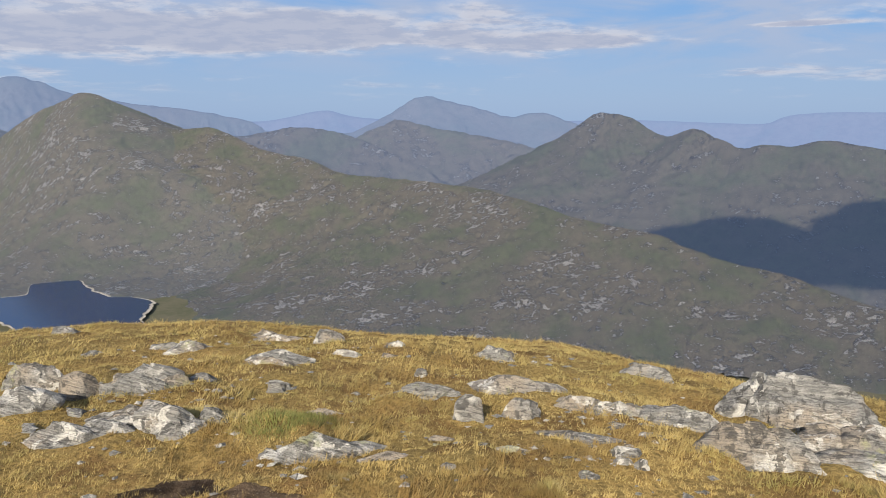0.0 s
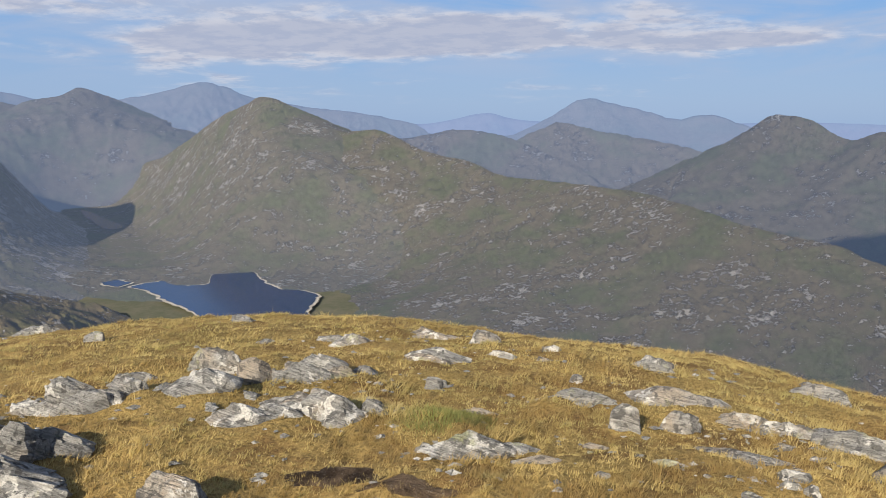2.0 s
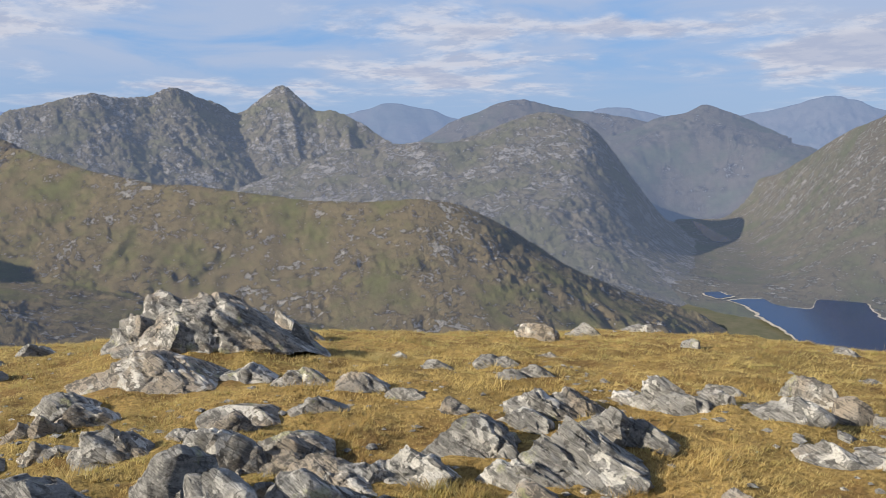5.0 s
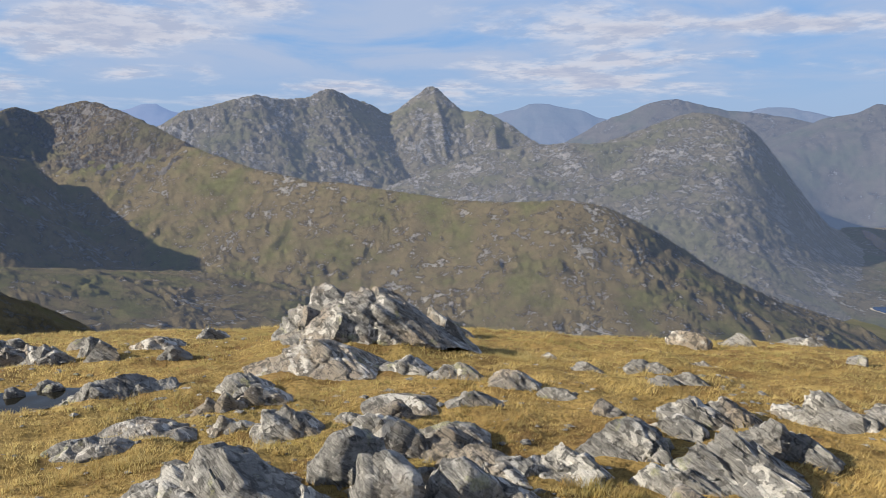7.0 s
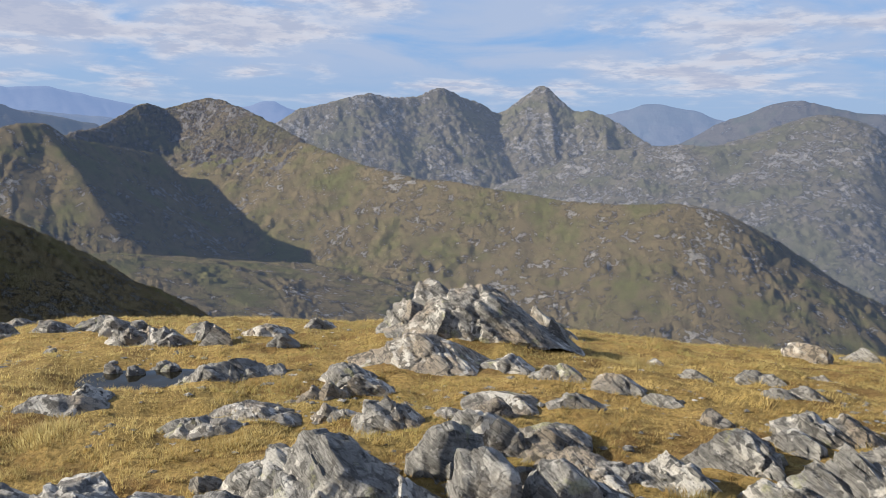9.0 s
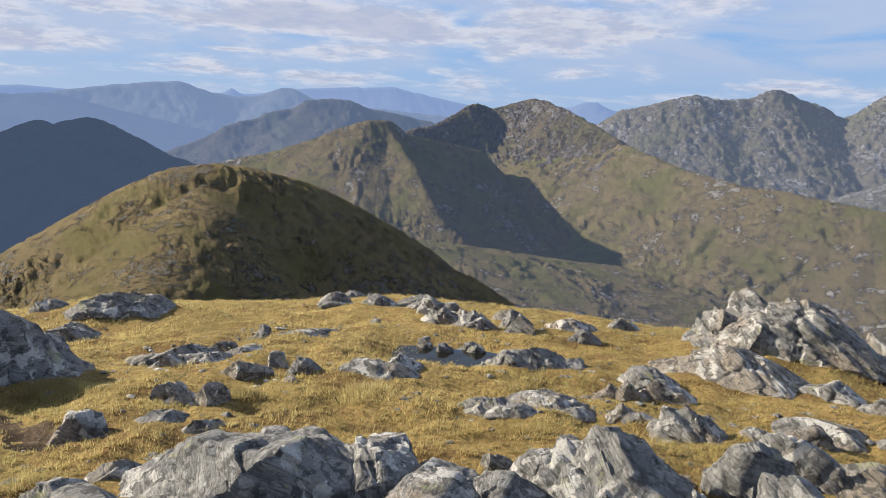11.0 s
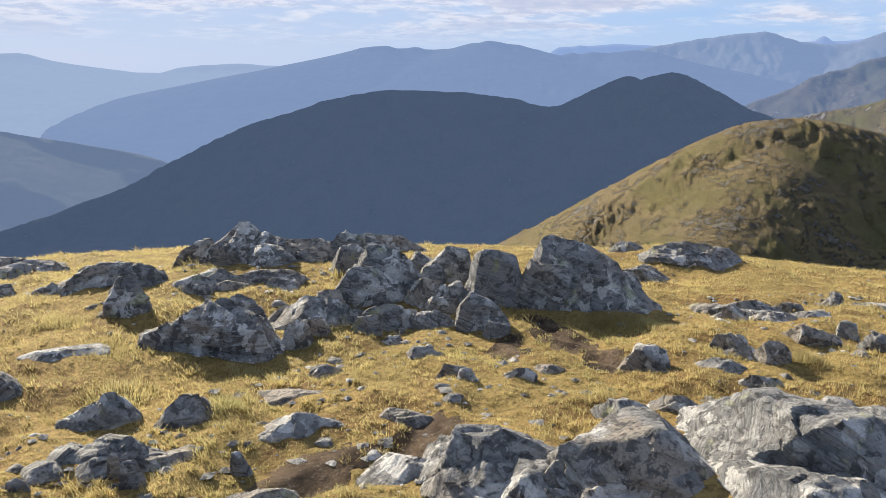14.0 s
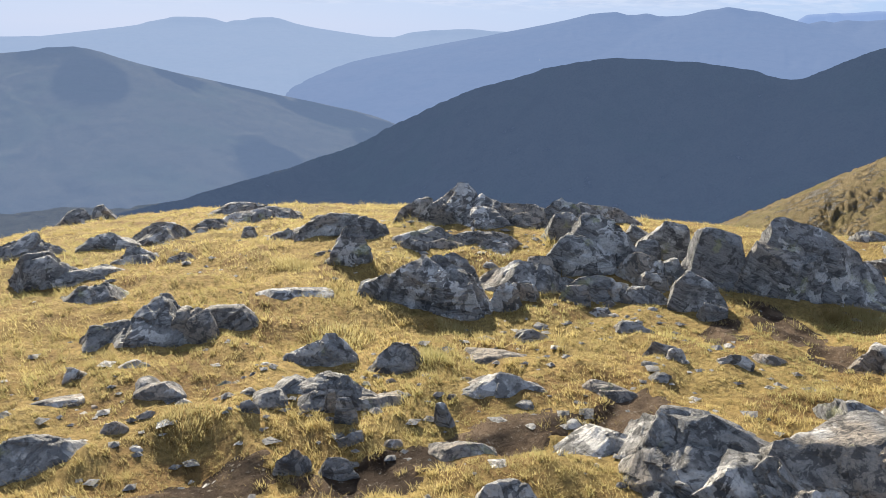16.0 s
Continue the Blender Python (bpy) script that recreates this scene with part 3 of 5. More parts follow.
# the green dome and the shaded hills to the south
mountain("hill", [[(127, -13.5, 540), (123.7, -10.93, 545), (120.4, -8.92, 550), (116.9, -6.75, 555), (113.3, -4.08, 560), (110.7, -3.34, 565), (107.7, -3.57, 575),
                   (105, -4.48, 600), (103, -5.42, 625), (100.1, -7.75, 670), (96.8, -10.08, 720), (93.4, -12.38, 760)],
                  [(110.5, -4.0, 556), (112, -6.8, 490), (114.5, -11, 420)]],
         NEAR_HILL, "green domed hill with brown crags and a shaded flank", "hill", seed=41, reach=330, dr=4.0, rough=5, gully=34, top=36, crag=1.5, rocky=3.4, craggy=0.35,
         slope=0.62, crisp=0.2, brow=50, step=0.12)
mountain("mountain", [[(110.5, -3.6, 1230), (109.6, -3.04, 1230), (105.8, -2.14, 1200), (101.9, -.54, 1180), (98.8, .18, 1180), (97.5, -.64, 1230), (96.3, -.87, 1270),
                       (94.3, -1.3, 1340), (92, -1.6, 1400)], [(98.8, .18, 1180), (97.6, -1.6, 1130), (96.2, -3.6, 1070), (95.4, -5.2, 1030), (93.9, -7.1, 990), (91.4, -8.9, 960), (88.5, -10.6, 940)],
                      [(103, -1.3, 1190), (101.5, -4.5, 1080), (99.5, -8, 980)]],
         MID_HILL, "green mountain with a sunlit edge and a deep shaded corrie", seed=43, reach=520, rough=7, gully=48, slope=0.58, step=0.11, dr=5.5, rocky=5, craggy=0.3)
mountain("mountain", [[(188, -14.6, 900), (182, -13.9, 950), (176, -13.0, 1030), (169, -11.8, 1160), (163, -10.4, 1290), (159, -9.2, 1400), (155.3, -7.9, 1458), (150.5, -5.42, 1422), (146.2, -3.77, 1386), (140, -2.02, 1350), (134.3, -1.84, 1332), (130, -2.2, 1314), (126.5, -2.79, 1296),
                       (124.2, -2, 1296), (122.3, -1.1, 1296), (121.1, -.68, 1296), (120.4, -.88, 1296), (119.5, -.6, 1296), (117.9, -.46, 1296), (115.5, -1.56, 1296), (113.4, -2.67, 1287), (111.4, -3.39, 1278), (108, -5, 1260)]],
         DARK_HILL, "dark mountain ridge with its shade deepened in the colour", seed=45, reach=600, rough=9, gully=80, slope=0.62, crisp=0.3, brow=110, crag=4, rocky=4, craggy=0.2, apron=16.0)
mountain("hill", [[(99, -8.3, 880), (96, -8.3, 920), (93, -8.6, 960), (90.5, -8.8, 985), (88, -9.0, 1005), (85.5, -9.2, 1020), (83, -9.8, 1020)]],
         MID_HILL, "gently sloping brown floor of a corrie between two ridges", "hill", seed=46, reach=420, back=200, slope=0.15, crisp=0.0, rough=5, gully=45, step=0.12, dr=5, crag=2, rocky=4, craggy=0.2)
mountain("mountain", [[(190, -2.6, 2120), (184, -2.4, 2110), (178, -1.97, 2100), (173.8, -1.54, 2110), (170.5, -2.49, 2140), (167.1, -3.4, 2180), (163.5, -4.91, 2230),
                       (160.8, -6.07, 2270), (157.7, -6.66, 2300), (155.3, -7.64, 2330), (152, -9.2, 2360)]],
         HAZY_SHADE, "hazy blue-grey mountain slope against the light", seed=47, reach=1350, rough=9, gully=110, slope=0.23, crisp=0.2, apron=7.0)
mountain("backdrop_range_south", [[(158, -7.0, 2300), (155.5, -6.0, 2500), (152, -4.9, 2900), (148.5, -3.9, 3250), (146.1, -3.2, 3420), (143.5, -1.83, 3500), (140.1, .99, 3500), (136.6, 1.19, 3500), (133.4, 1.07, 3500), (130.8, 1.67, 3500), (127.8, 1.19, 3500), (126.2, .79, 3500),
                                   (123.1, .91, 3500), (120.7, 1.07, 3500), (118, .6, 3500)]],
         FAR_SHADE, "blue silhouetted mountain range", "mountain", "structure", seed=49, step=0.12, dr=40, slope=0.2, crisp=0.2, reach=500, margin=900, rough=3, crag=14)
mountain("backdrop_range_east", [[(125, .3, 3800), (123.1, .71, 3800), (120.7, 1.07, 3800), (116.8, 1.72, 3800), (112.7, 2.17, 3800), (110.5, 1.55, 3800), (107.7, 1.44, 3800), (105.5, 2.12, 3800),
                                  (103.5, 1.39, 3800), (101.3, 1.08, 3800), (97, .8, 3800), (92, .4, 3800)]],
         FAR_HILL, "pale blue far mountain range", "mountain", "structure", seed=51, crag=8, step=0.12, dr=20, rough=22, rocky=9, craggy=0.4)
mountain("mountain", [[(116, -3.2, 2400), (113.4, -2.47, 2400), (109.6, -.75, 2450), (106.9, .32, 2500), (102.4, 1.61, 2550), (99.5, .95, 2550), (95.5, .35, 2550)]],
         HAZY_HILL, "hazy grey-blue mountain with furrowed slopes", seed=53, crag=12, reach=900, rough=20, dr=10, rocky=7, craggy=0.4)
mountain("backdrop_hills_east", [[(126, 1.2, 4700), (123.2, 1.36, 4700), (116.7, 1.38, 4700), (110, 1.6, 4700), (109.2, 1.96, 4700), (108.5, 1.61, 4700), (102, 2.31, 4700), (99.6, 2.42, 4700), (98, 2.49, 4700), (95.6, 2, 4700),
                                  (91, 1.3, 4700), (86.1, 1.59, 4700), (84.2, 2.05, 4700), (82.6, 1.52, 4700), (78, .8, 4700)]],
         FAR_HAZE, "faint blue hills on the horizon", "hills", "structure", seed=55, crag=12, step=0.16, dr=25)
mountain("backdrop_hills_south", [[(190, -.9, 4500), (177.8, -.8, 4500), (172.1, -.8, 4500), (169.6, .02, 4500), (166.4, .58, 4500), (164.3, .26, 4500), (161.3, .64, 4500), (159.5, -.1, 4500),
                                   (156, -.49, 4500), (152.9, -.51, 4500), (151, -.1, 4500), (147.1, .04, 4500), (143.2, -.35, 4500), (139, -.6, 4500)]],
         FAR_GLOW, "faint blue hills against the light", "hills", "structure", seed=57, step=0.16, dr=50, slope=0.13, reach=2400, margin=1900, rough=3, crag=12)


def shade_cloud(x, y, z, w, d, h, seed):
    """A flat-bottomed heap of cloud, added out of view to shade a far slope."""
    rng = np.random.default_rng(seed)
    bm = bmesh.new()
    for _ in range(44):
        a, k = rng.uniform(0, 2 * math.pi), math.sqrt(rng.uniform(0, 1))
        r = h * rng.uniform(0.6, 1.1)
        bmesh.ops.create_icosphere(bm, subdivisions=2, radius=1.0, matrix=Matrix.Translation(
            (math.cos(a) * k * (w / 2 - r), math.sin(a) * k * (d / 2 - r), rng.uniform(0, 0.4) * h)) @ Matrix.Diagonal((r * 1.7, r * 1.5, r * 0.7, 1)))
    for v in bm.verts:
        v.co.z = max(v.co.z, -0.1 * h)
    me = bpy.data.meshes.new("cloud")
    bm.to_mesh(me)
    bm.free()
    m, add, link, shader, where, out = blank("cloud_white")
    shader.inputs["Base Color"].default_value = (0.9, 0.9, 0.92, 1)
    shader.inputs["Roughness"].default_value = 1.0
    me.materials.append(m)
    ob = new("cloud", me)
    ob.location = (x, y, z)
    return tagged(ob, "white heaped cloud out of view, added to shade a far slope", "cloud", kind="structure")


# out of view, for the cloud shadow that lies on the northern hill
shaded = Vector(place(-29, -8.4, 1530)) + sun_way * 1650
shade_cloud(*shaded, 820, 400, 62, 5)
# unseen clouds added to keep the sun off the southern slopes
shade_cloud(*(Vector(place(151, -7.0, 1350)) + sun_way * 1700), 1000, 760, 60, 7)
shade_cloud(*(Vector(place(124, -5, 1330)) + sun_way * 1700), 800, 680, 60, 8)
shade_cloud(*(Vector(place(167, -8.5, 1600)) + sun_way * 1700), 1400, 1600, 60, 9)


# ---------------------------------------------------------------- water
def water_material(name, colour):
    m, add, link, shader, where, out = blank(name)
    shader.inputs["Base Color"].default_value = (*colour, 1)
    shader.inputs["Roughness"].default_value = 0.06
    shader.inputs["IOR"].default_value = 1.33
    shader.inputs["Specular IOR Level"].default_value = 0.22
    ripple = noise_node(add, link, where.outputs["Position"], 0.35, 4, 0.6)
    bump(add, link, shader, ripple, 0.25, 0.5)
    return m


def shore_material():
    m, add, link, shader, where, out = blank("pale_shore_gravel")
    n = noise_node(add, link, where.outputs["Position"], 0.25, 5, 0.6)
    link(mixed(add, link, band(add, link, n, 0.3, 0.7), (0.20, 0.18, 0.15), (0.42, 0.385, 0.335)), shader.inputs["Base Color"])
    shader.inputs["Roughness"].default_value = 0.9
    return m


def flat_shape(name, outline, z, material, jitter, seed, grow=0.0):
    """A level sheet inside a wavering outline of (x, y)."""
    pts = [(x, y, 0.0) for x, y in outline]
    line = curve_through(pts + pts[:1], 14)[:-1]
    cx, cy = line[:, 0].mean(), line[:, 1].mean()
    wave = jitter * fbm(line[:, 0], line[:, 1], jitter * 5, 4, seed)
    away = np.hypot(line[:, 0] - cx, line[:, 1] - cy)
    k = (away + wave + grow) / away
    bm = bmesh.new()
    ring = [bm.verts.new((cx + (x - cx) * s, cy + (y - cy) * s, z)) for (x, y, _), s in zip(line, k)]
    bmesh.ops.triangulate(bm, faces=[bm.faces.new(ring)])
    bmesh.ops.recalc_face_normals(bm, faces=bm.faces)
    if bm.faces and sum(f.normal.z for f in bm.faces) < 0:
        bmesh.ops.reverse_faces(bm, faces=bm.faces)
    me = bpy.data.meshes.new(name)
    bm.to_mesh(me)
    bm.free()
    me.materials.append(material)
    return new(name, me)


def polar(rows_):
    return [(-math.sin(radians(a)) * d, math.cos(radians(a)) * d) for a, d in rows_]


LOCH = water_material("loch_water", (0.012, 0.030, 0.085))
SHORE = shore_material()
loch_line = polar([(33.9, 1440), (32.9, 1462), (31.8, 1478), (31.2, 1440), (30.2, 1425), (28.7, 1428), (28.4, 1505), (27, 1515), (25.7, 1518), (25.1, 1441), (23.9, 1359), (21.9, 1322), (21.3, 1262),
                   (21.9, 1190), (21.8, 1120), (25.1, 1040), (28.8, 1161), (30.5, 1256), (31.8, 1322), (32.6, 1395)])
tagged(flat_shape("loch", loch_line, VALLEY + 1.2, LOCH, 7.0, 71), "dark blue loch with an indented shore", "loch", kind="structure")
tagged(flat_shape("loch_shore", loch_line, VALLEY + 0.7, SHORE, 7.0, 71, 6.0), "pale gravel shore round the loch", "shore", kind="structure")
glen_line = polar([(36.6, 2800), (35.9, 2690), (35.0, 2480), (34.1, 2320), (34.2, 2255), (34.9, 2240), (35.6, 2350), (36.2, 2560)])
tagged(flat_shape("small_loch", glen_line, VALLEY + 1.4, LOCH, 9.0, 73), "narrow dark blue loch up the glen", "loch", kind="structure")
beck_line = polar([(36.0, 1540), (35.2, 1560), (34.4, 1500), (33.6, 1480), (34.6, 1450), (35.5, 1490)])
tagged(flat_shape("inlet", beck_line, VALLEY + 1.3, LOCH, 7.0, 75), "small blue pool on the valley floor", "pool", kind="structure")
tagged(flat_shape("inlet_shore", beck_line, VALLEY + 0.8, SHORE, 7.0, 75, 5.0), "pale gravel by the pool", "shore", kind="structure")


meadow_line = polar([(157.0, 2260), (155.4, 2230), (153.4, 2280), (152.8, 2350), (153.6, 2410), (156, 2420), (157.2, 2340)])
tagged(flat_shape("valley_flat", meadow_line, VALLEY + 18, SHORE, 12.0, 79), "pale flat of a far river valley", "valley floor", kind="structure")
pool_line = [(POOL[0] - 0.32, POOL[1] - 0.5), (POOL[0] + 0.05, POOL[1] - 0.62), (POOL[0] + 0.24, POOL[1] - 0.1), (POOL[0] + 0.1, POOL[1] + 0.5),
             (POOL[0] - 0.15, POOL[1] + 0.55), (POOL[0] - 0.34, POOL[1] + 0.1)]
tagged(flat_shape("puddle", pool_line, POOL[2] - 0.02, water_material("peat_water", (0.012, 0.012, 0.010)), 0.1, 77),
       "small dark peaty pool among the rocks", "pool", kind="structure")


# ---------------------------------------------------------------- rocks of the summit
def hash3(ix, iy, iz, seed):
    h = (ix * 374761393 + iy * 668265263 + iz * 2147483647 + seed * 974634541) & 0xFFFFFFFF
    h = ((h ^ (h >> 13)) * 1274126177) & 0xFFFFFFFF
    return ((h ^ (h >> 16)) & 0xFFFF) / 32767.5 - 1.0


def solid_noise(p, seed):
    """Value noise over points (n, 3), -1 to 1."""
    i = np.floor(p).astype(np.int64)
    f = p - i
    f = f * f * (3 - 2 * f)
    total = 0.0
    for dx in (0, 1):
        for dy in (0, 1):
            for dz in (0, 1):
                w = (f[:, 0] if dx else 1 - f[:, 0]) * (f[:, 1] if dy else 1 - f[:, 1]) * (f[:, 2] if dz else 1 - f[:, 2])
                total = total + w * hash3(i[:, 0] + dx, i[:, 1] + dy, i[:, 2] + dz, seed)
    return total


def solid_fbm(p, size, octaves, seed, gain=0.55):
    total, amp = 0.0, 1.0
    for k in range(octaves):
        total = total + amp * solid_noise(p / size, seed + 7 * k)
        size, amp = size / 2.1, amp * gain
    return total


def ball_grid(n):
    """Points and faces of a cube of n x n cells a side, blown up to a unit ball."""
    t = np.tan(np.linspace(-1, 1, n + 1) * math.pi / 4)
    u, v = np.meshgrid(t, t)
    one = np.ones_like(u)
    sides = [(u, v, one), (-u, v, -one), (one, u, v), (-one, -u, v), (u, -one, v), (-u, one, v)]
    co = np.concatenate([np.stack(s, -1).reshape(-1, 3) for s in sides])
    ids = np.arange((n + 1) ** 2).reshape(n + 1, n + 1)
    q = np.stack([ids[:-1, :-1], ids[:-1, 1:], ids[1:, 1:], ids[1:, :-1]], -1).reshape(-1, 4)
    faces = np.concatenate([q + k * (n + 1) ** 2 for k in range(6)])
    co = co / np.linalg.norm(co, axis=1)[:, None]
    key = np.round(co * 1e5).astype(np.int64)
    _, first, inverse = np.unique(key, axis=0, return_index=True, return_inverse=True)
    return co[first], inverse.ravel()[faces]


def half_ball(n):
    """The part of a ball that stands over the ground, and a little below it."""
    co, faces = ball_grid(n)
    faces = faces[co[faces][:, :, 2].max(1) > -0.32]
    used, inverse = np.unique(faces, return_inverse=True)
    return co[used], inverse.reshape(-1, 4)


BALLS = [half_ball(13), half_ball(23), half_ball(38), half_ball(6)]
STRATA = np.array((0.20, 0.50, 0.84))           # the layers of the schist dip one way all over the summit
STRATA = STRATA / np.linalg.norm(STRATA)


def rock_material():
    m, add, link, shader, where, out = blank("lichened_schist")
    p = where.outputs["Position"]

    def bedded(scale, thin):
        turn = add("ShaderNodeMapping")
        turn.vector_type = "TEXTURE"
        turn.inputs["Rotation"].default_value = (radians(-30), radians(13.4), 0)
        turn.inputs["Scale"].default_value = (1.0, 1.0, thin)
        link(p, turn.inputs["Vector"])
        return noise_node(add, link, turn.outputs[0], scale, 8, 0.68, 0.7)

    layers = bedded(5.0, 0.14)
    bands = bedded(9.0, 0.10)
    tone = noise_node(add, link, p, 1.6, 5, 0.6)
    fine = noise_node(add, link, p, 75.0, 6, 0.72)
    spots = noise_node(add, link, p, 15.0, 7, 0.66, 0.4)
    pale = noise_node(add, link, p, 9.0, 7, 0.60, 0.5)
    rnd = add("ShaderNodeObjectInfo").outputs["Random"]
    colour = mixed(add, link, band(add, link, layers, 0.38, 0.62), (0.165, 0.164, 0.16), (0.355, 0.345, 0.325))
    colour = mixed(add, link, math_node(add, link, "MULTIPLY", band(add, link, tone, 0.46, 0.60), 0.6), colour, (0.245, 0.245, 0.245))
    warm = band(add, link, math_node(add, link, "ADD", tone, math_node(add, link, "MULTIPLY", rnd, 0.22)), 0.60, 0.76)
    colour = mixed(add, link, math_node(add, link, "MULTIPLY", warm, 0.55), colour, (0.42, 0.33, 0.23))
    # dark seams between the layers
    seam = band(add, link, bands, 0.455, 0.405)
    colour = mixed(add, link, math_node(add, link, "MULTIPLY", seam, 0.75), colour, (0.085, 0.082, 0.078))
    # black and pale crusts of lichen, and a little yellow-green
    dark = band(add, link, math_node(add, link, "ADD", spots, math_node(add, link, "MULTIPLY", rnd, 0.05)), 0.545, 0.60)
    colour = mixed(add, link, math_node(add, link, "MULTIPLY", dark, 0.74), colour, (0.055, 0.053, 0.052))
    where_pale = band(add, link, noise_node(add, link, p, 2.6, 4, 0.6), 0.45, 0.58)
    light = math_node(add, link, "MULTIPLY", band(add, link, pale, 0.515, 0.54), where_pale)
    colour = mixed(add, link, math_node(add, link, "MULTIPLY", light, 0.85), colour, (0.66, 0.64, 0.60))
    lichen = band(add, link, noise_node(add, link, p, 4.3, 6, 0.65), 0.60, 0.68)
    colour = mixed(add, link, math_node(add, link, "MULTIPLY", lichen, 0.5), colour, (0.40, 0.41, 0.20))
    colour = mixed(add, link, band(add, link, fine, 0.34, 0.56), mixed(add, link, 0.45, colour, (0.07, 0.068, 0.064)), colour)
    link(colour, shader.inputs["Base Color"])
    shader.inputs["Roughness"].default_value = 0.8
    shader.inputs["Specular IOR Level"].default_value = 0.35
    height = math_node(add, link, "ADD", math_node(add, link, "MULTIPLY", bands, 1.1), math_node(add, link, "MULTIPLY", fine, 0.22))
    height = math_node(add, link, "ADD", height, math_node(add, link, "MULTIPLY", spots, 0.35))
    bump(add, link, shader, height, 1.0, 0.032)
    return m


ROCK = rock_material()
ROCK_KIND = {"s": ("rock_outcrop", "low layered grey rock slab with white lichen in golden grass", "rock"),
             "k": ("angular_rock", "angular grey rock with pale lichen spots in golden grass", "rock"),
             "b": ("boulder", "weathered grey boulder with dark and white lichen in golden grass", "boulder")}
ROCKS = []


def outcrop(label, x, y):
    """An outcrop of living rock, whose blocks and slabs are its parts."""
    ob = new("rocky_outcrop")
    ob.location = (x, y, float(ground_height(x, y)))
    return tagged(ob, label, "rock outcrop", "rocks on the summit")


def broken_rock(style, x, y, w, d, h, turn, seed):
    """A larger outcrop that has come apart along its joints into overlapping pieces."""
    rng = np.random.default_rng(seed + 500)
    whole = outcrop(ROCK_KIND[style][1].replace("low layered", "broken layered").replace("weathered grey boulder", "jointed grey rock mass"), x, y)
    c, s = math.cos(radians(turn)), math.sin(radians(turn))
    rock(style, x, y, w * 0.74, d * 0.86, h, turn, seed, 2, whole)
    for k in range(5):
        u = (-0.36 + 0.18 * k + rng.uniform(-0.05, 0.05)) * w
        v = rng.uniform(-0.34, 0.22) * d
        size = rng.uniform(0.30, 0.48)
        rock("sbk"[int(rng.integers(3))], x + u * c - v * s, y + u * s + v * c, w * size, d * rng.uniform(0.4, 0.62),
             h * rng.uniform(0.45, 0.92) * (1 - 0.9 * abs(u) / w), turn + rng.uniform(-25, 25), seed * 7 + k, 1, whole)
    return whole


def rock(style, x, y, w, d, h, turn, seed, fine, whole=None, wedge=0.0):
    """A rock w wide, d deep and h high over the ground, with its width across the way 'turn' degrees left of +y."""
    if fine == 2 and style != "k" and not whole and not wedge:
        return broken_rock(style, x, y, w, d, h, turn, seed)
    if not whole and fine < 2:
        h *= 0.95
    rng = np.random.default_rng(seed)
    co, faces = BALLS[fine]
    p = co.copy()
    box = p / np.abs(p).max(1)[:, None]
    p = p + (box - p) * {"s": 0.5, "k": 0.62, "b": 0.35}[style]
    # broken faces: cut by a few planes
    for _ in range({"s": 11, "k": 9, "b": 9}[style]):
        n = rng.normal(size=3)
        n[2] = abs(n[2]) * {"s": 0.9, "k": 0.6, "b": 0.7}[style]
        n /= np.linalg.norm(n)
        reach = p @ n
        p -= np.outer(np.maximum(reach - rng.uniform(0.58, 0.88) * reach.max(), 0), n)
    p += 0.03 * np.stack([solid_fbm(p + 9 * seed + 31 * k, 0.7, 3, seed + 3 * k) for k in range(3)], 1)
    p /= np.abs(p).max(0)
    up = np.clip(p[:, 2], 0, 1)                 # the flanks draw in towards the top
    p[:, :2] *= (1 - {"s": 0.34, "k": 0.16, "b": 0.30}[style] * up)[:, None]
    sink = 0.35 * h + 0.06
    p = p * (w / 2, d / 2, 1.0)
    p[:, 2] = np.where(p[:, 2] > 0, p[:, 2] * h, p[:, 2] * sink)
    if wedge:                                   # one end runs out to the ground
        p[:, 2] *= np.where(p[:, 2] > 0, np.clip(1 - wedge * (2 * p[:, 0] / w + 0.45) / 1.4, 0.08, 1), 1)
    c, s = math.cos(radians(turn)), math.sin(radians(turn))
    p = np.stack([p[:, 0] * c - p[:, 1] * s, p[:, 0] * s + p[:, 1] * c, p[:, 2]], 1)
    # slabs break along the layers
    lift = p @ STRATA
    cut = np.quantile(lift[p[:, 2] > 0], {"s": 0.70, "k": 0.85, "b": 0.8}[style])
    p -= np.outer(np.maximum(lift - cut, 0) * 0.9, STRATA)
    p[:, 2] = np.where(p[:, 2] > 0, p[:, 2] * h / max(p[:, 2].max(), 0.01), p[:, 2])
    # broken blocks: cells between the layers and two sets of joints stand in or out, then weathering
    size = min(w, 3 * h, 1.2)
    out_way = p * (1, 1, 1.6)
    out_way = out_way / np.maximum(np.linalg.norm(out_way, axis=1), 1e-6)[:, None]
    bent = p + 0.07 * size * np.stack([solid_fbm(p + 3.3 * seed + 11 * k, 0.45 * size, 2, seed + 5 * k) for k in range(3)], 1)
    skew = radians(35 + 30 * rng.uniform(-1, 1))
    joints = np.array([(math.cos(skew), math.sin(skew), -0.30), (-math.sin(skew), math.cos(skew), -0.12)])
    thick = (0.20 * h + 0.02) * rng.uniform(0.8, 1.25)
    layer = np.floor(bent @ STRATA / thick + rng.uniform(0, 1)).astype(np.int64)
    slip = hash3(layer, layer * 0, layer * 0, seed)
    cu = np.floor(bent @ joints[0] / (0.30 * size + 0.02) + 0.7 * slip).astype(np.int64)
    cv = np.floor(bent @ joints[1] / (0.24 * size + 0.02) - 0.9 * slip).astype(np.int64)
    step_out = 0.55 * hash3(layer, cu, cv, seed + 3) + 0.45 * hash3(layer, layer * 0, layer * 0, seed + 9)
    along = p @ STRATA
    flat = p - np.outer(along, STRATA)
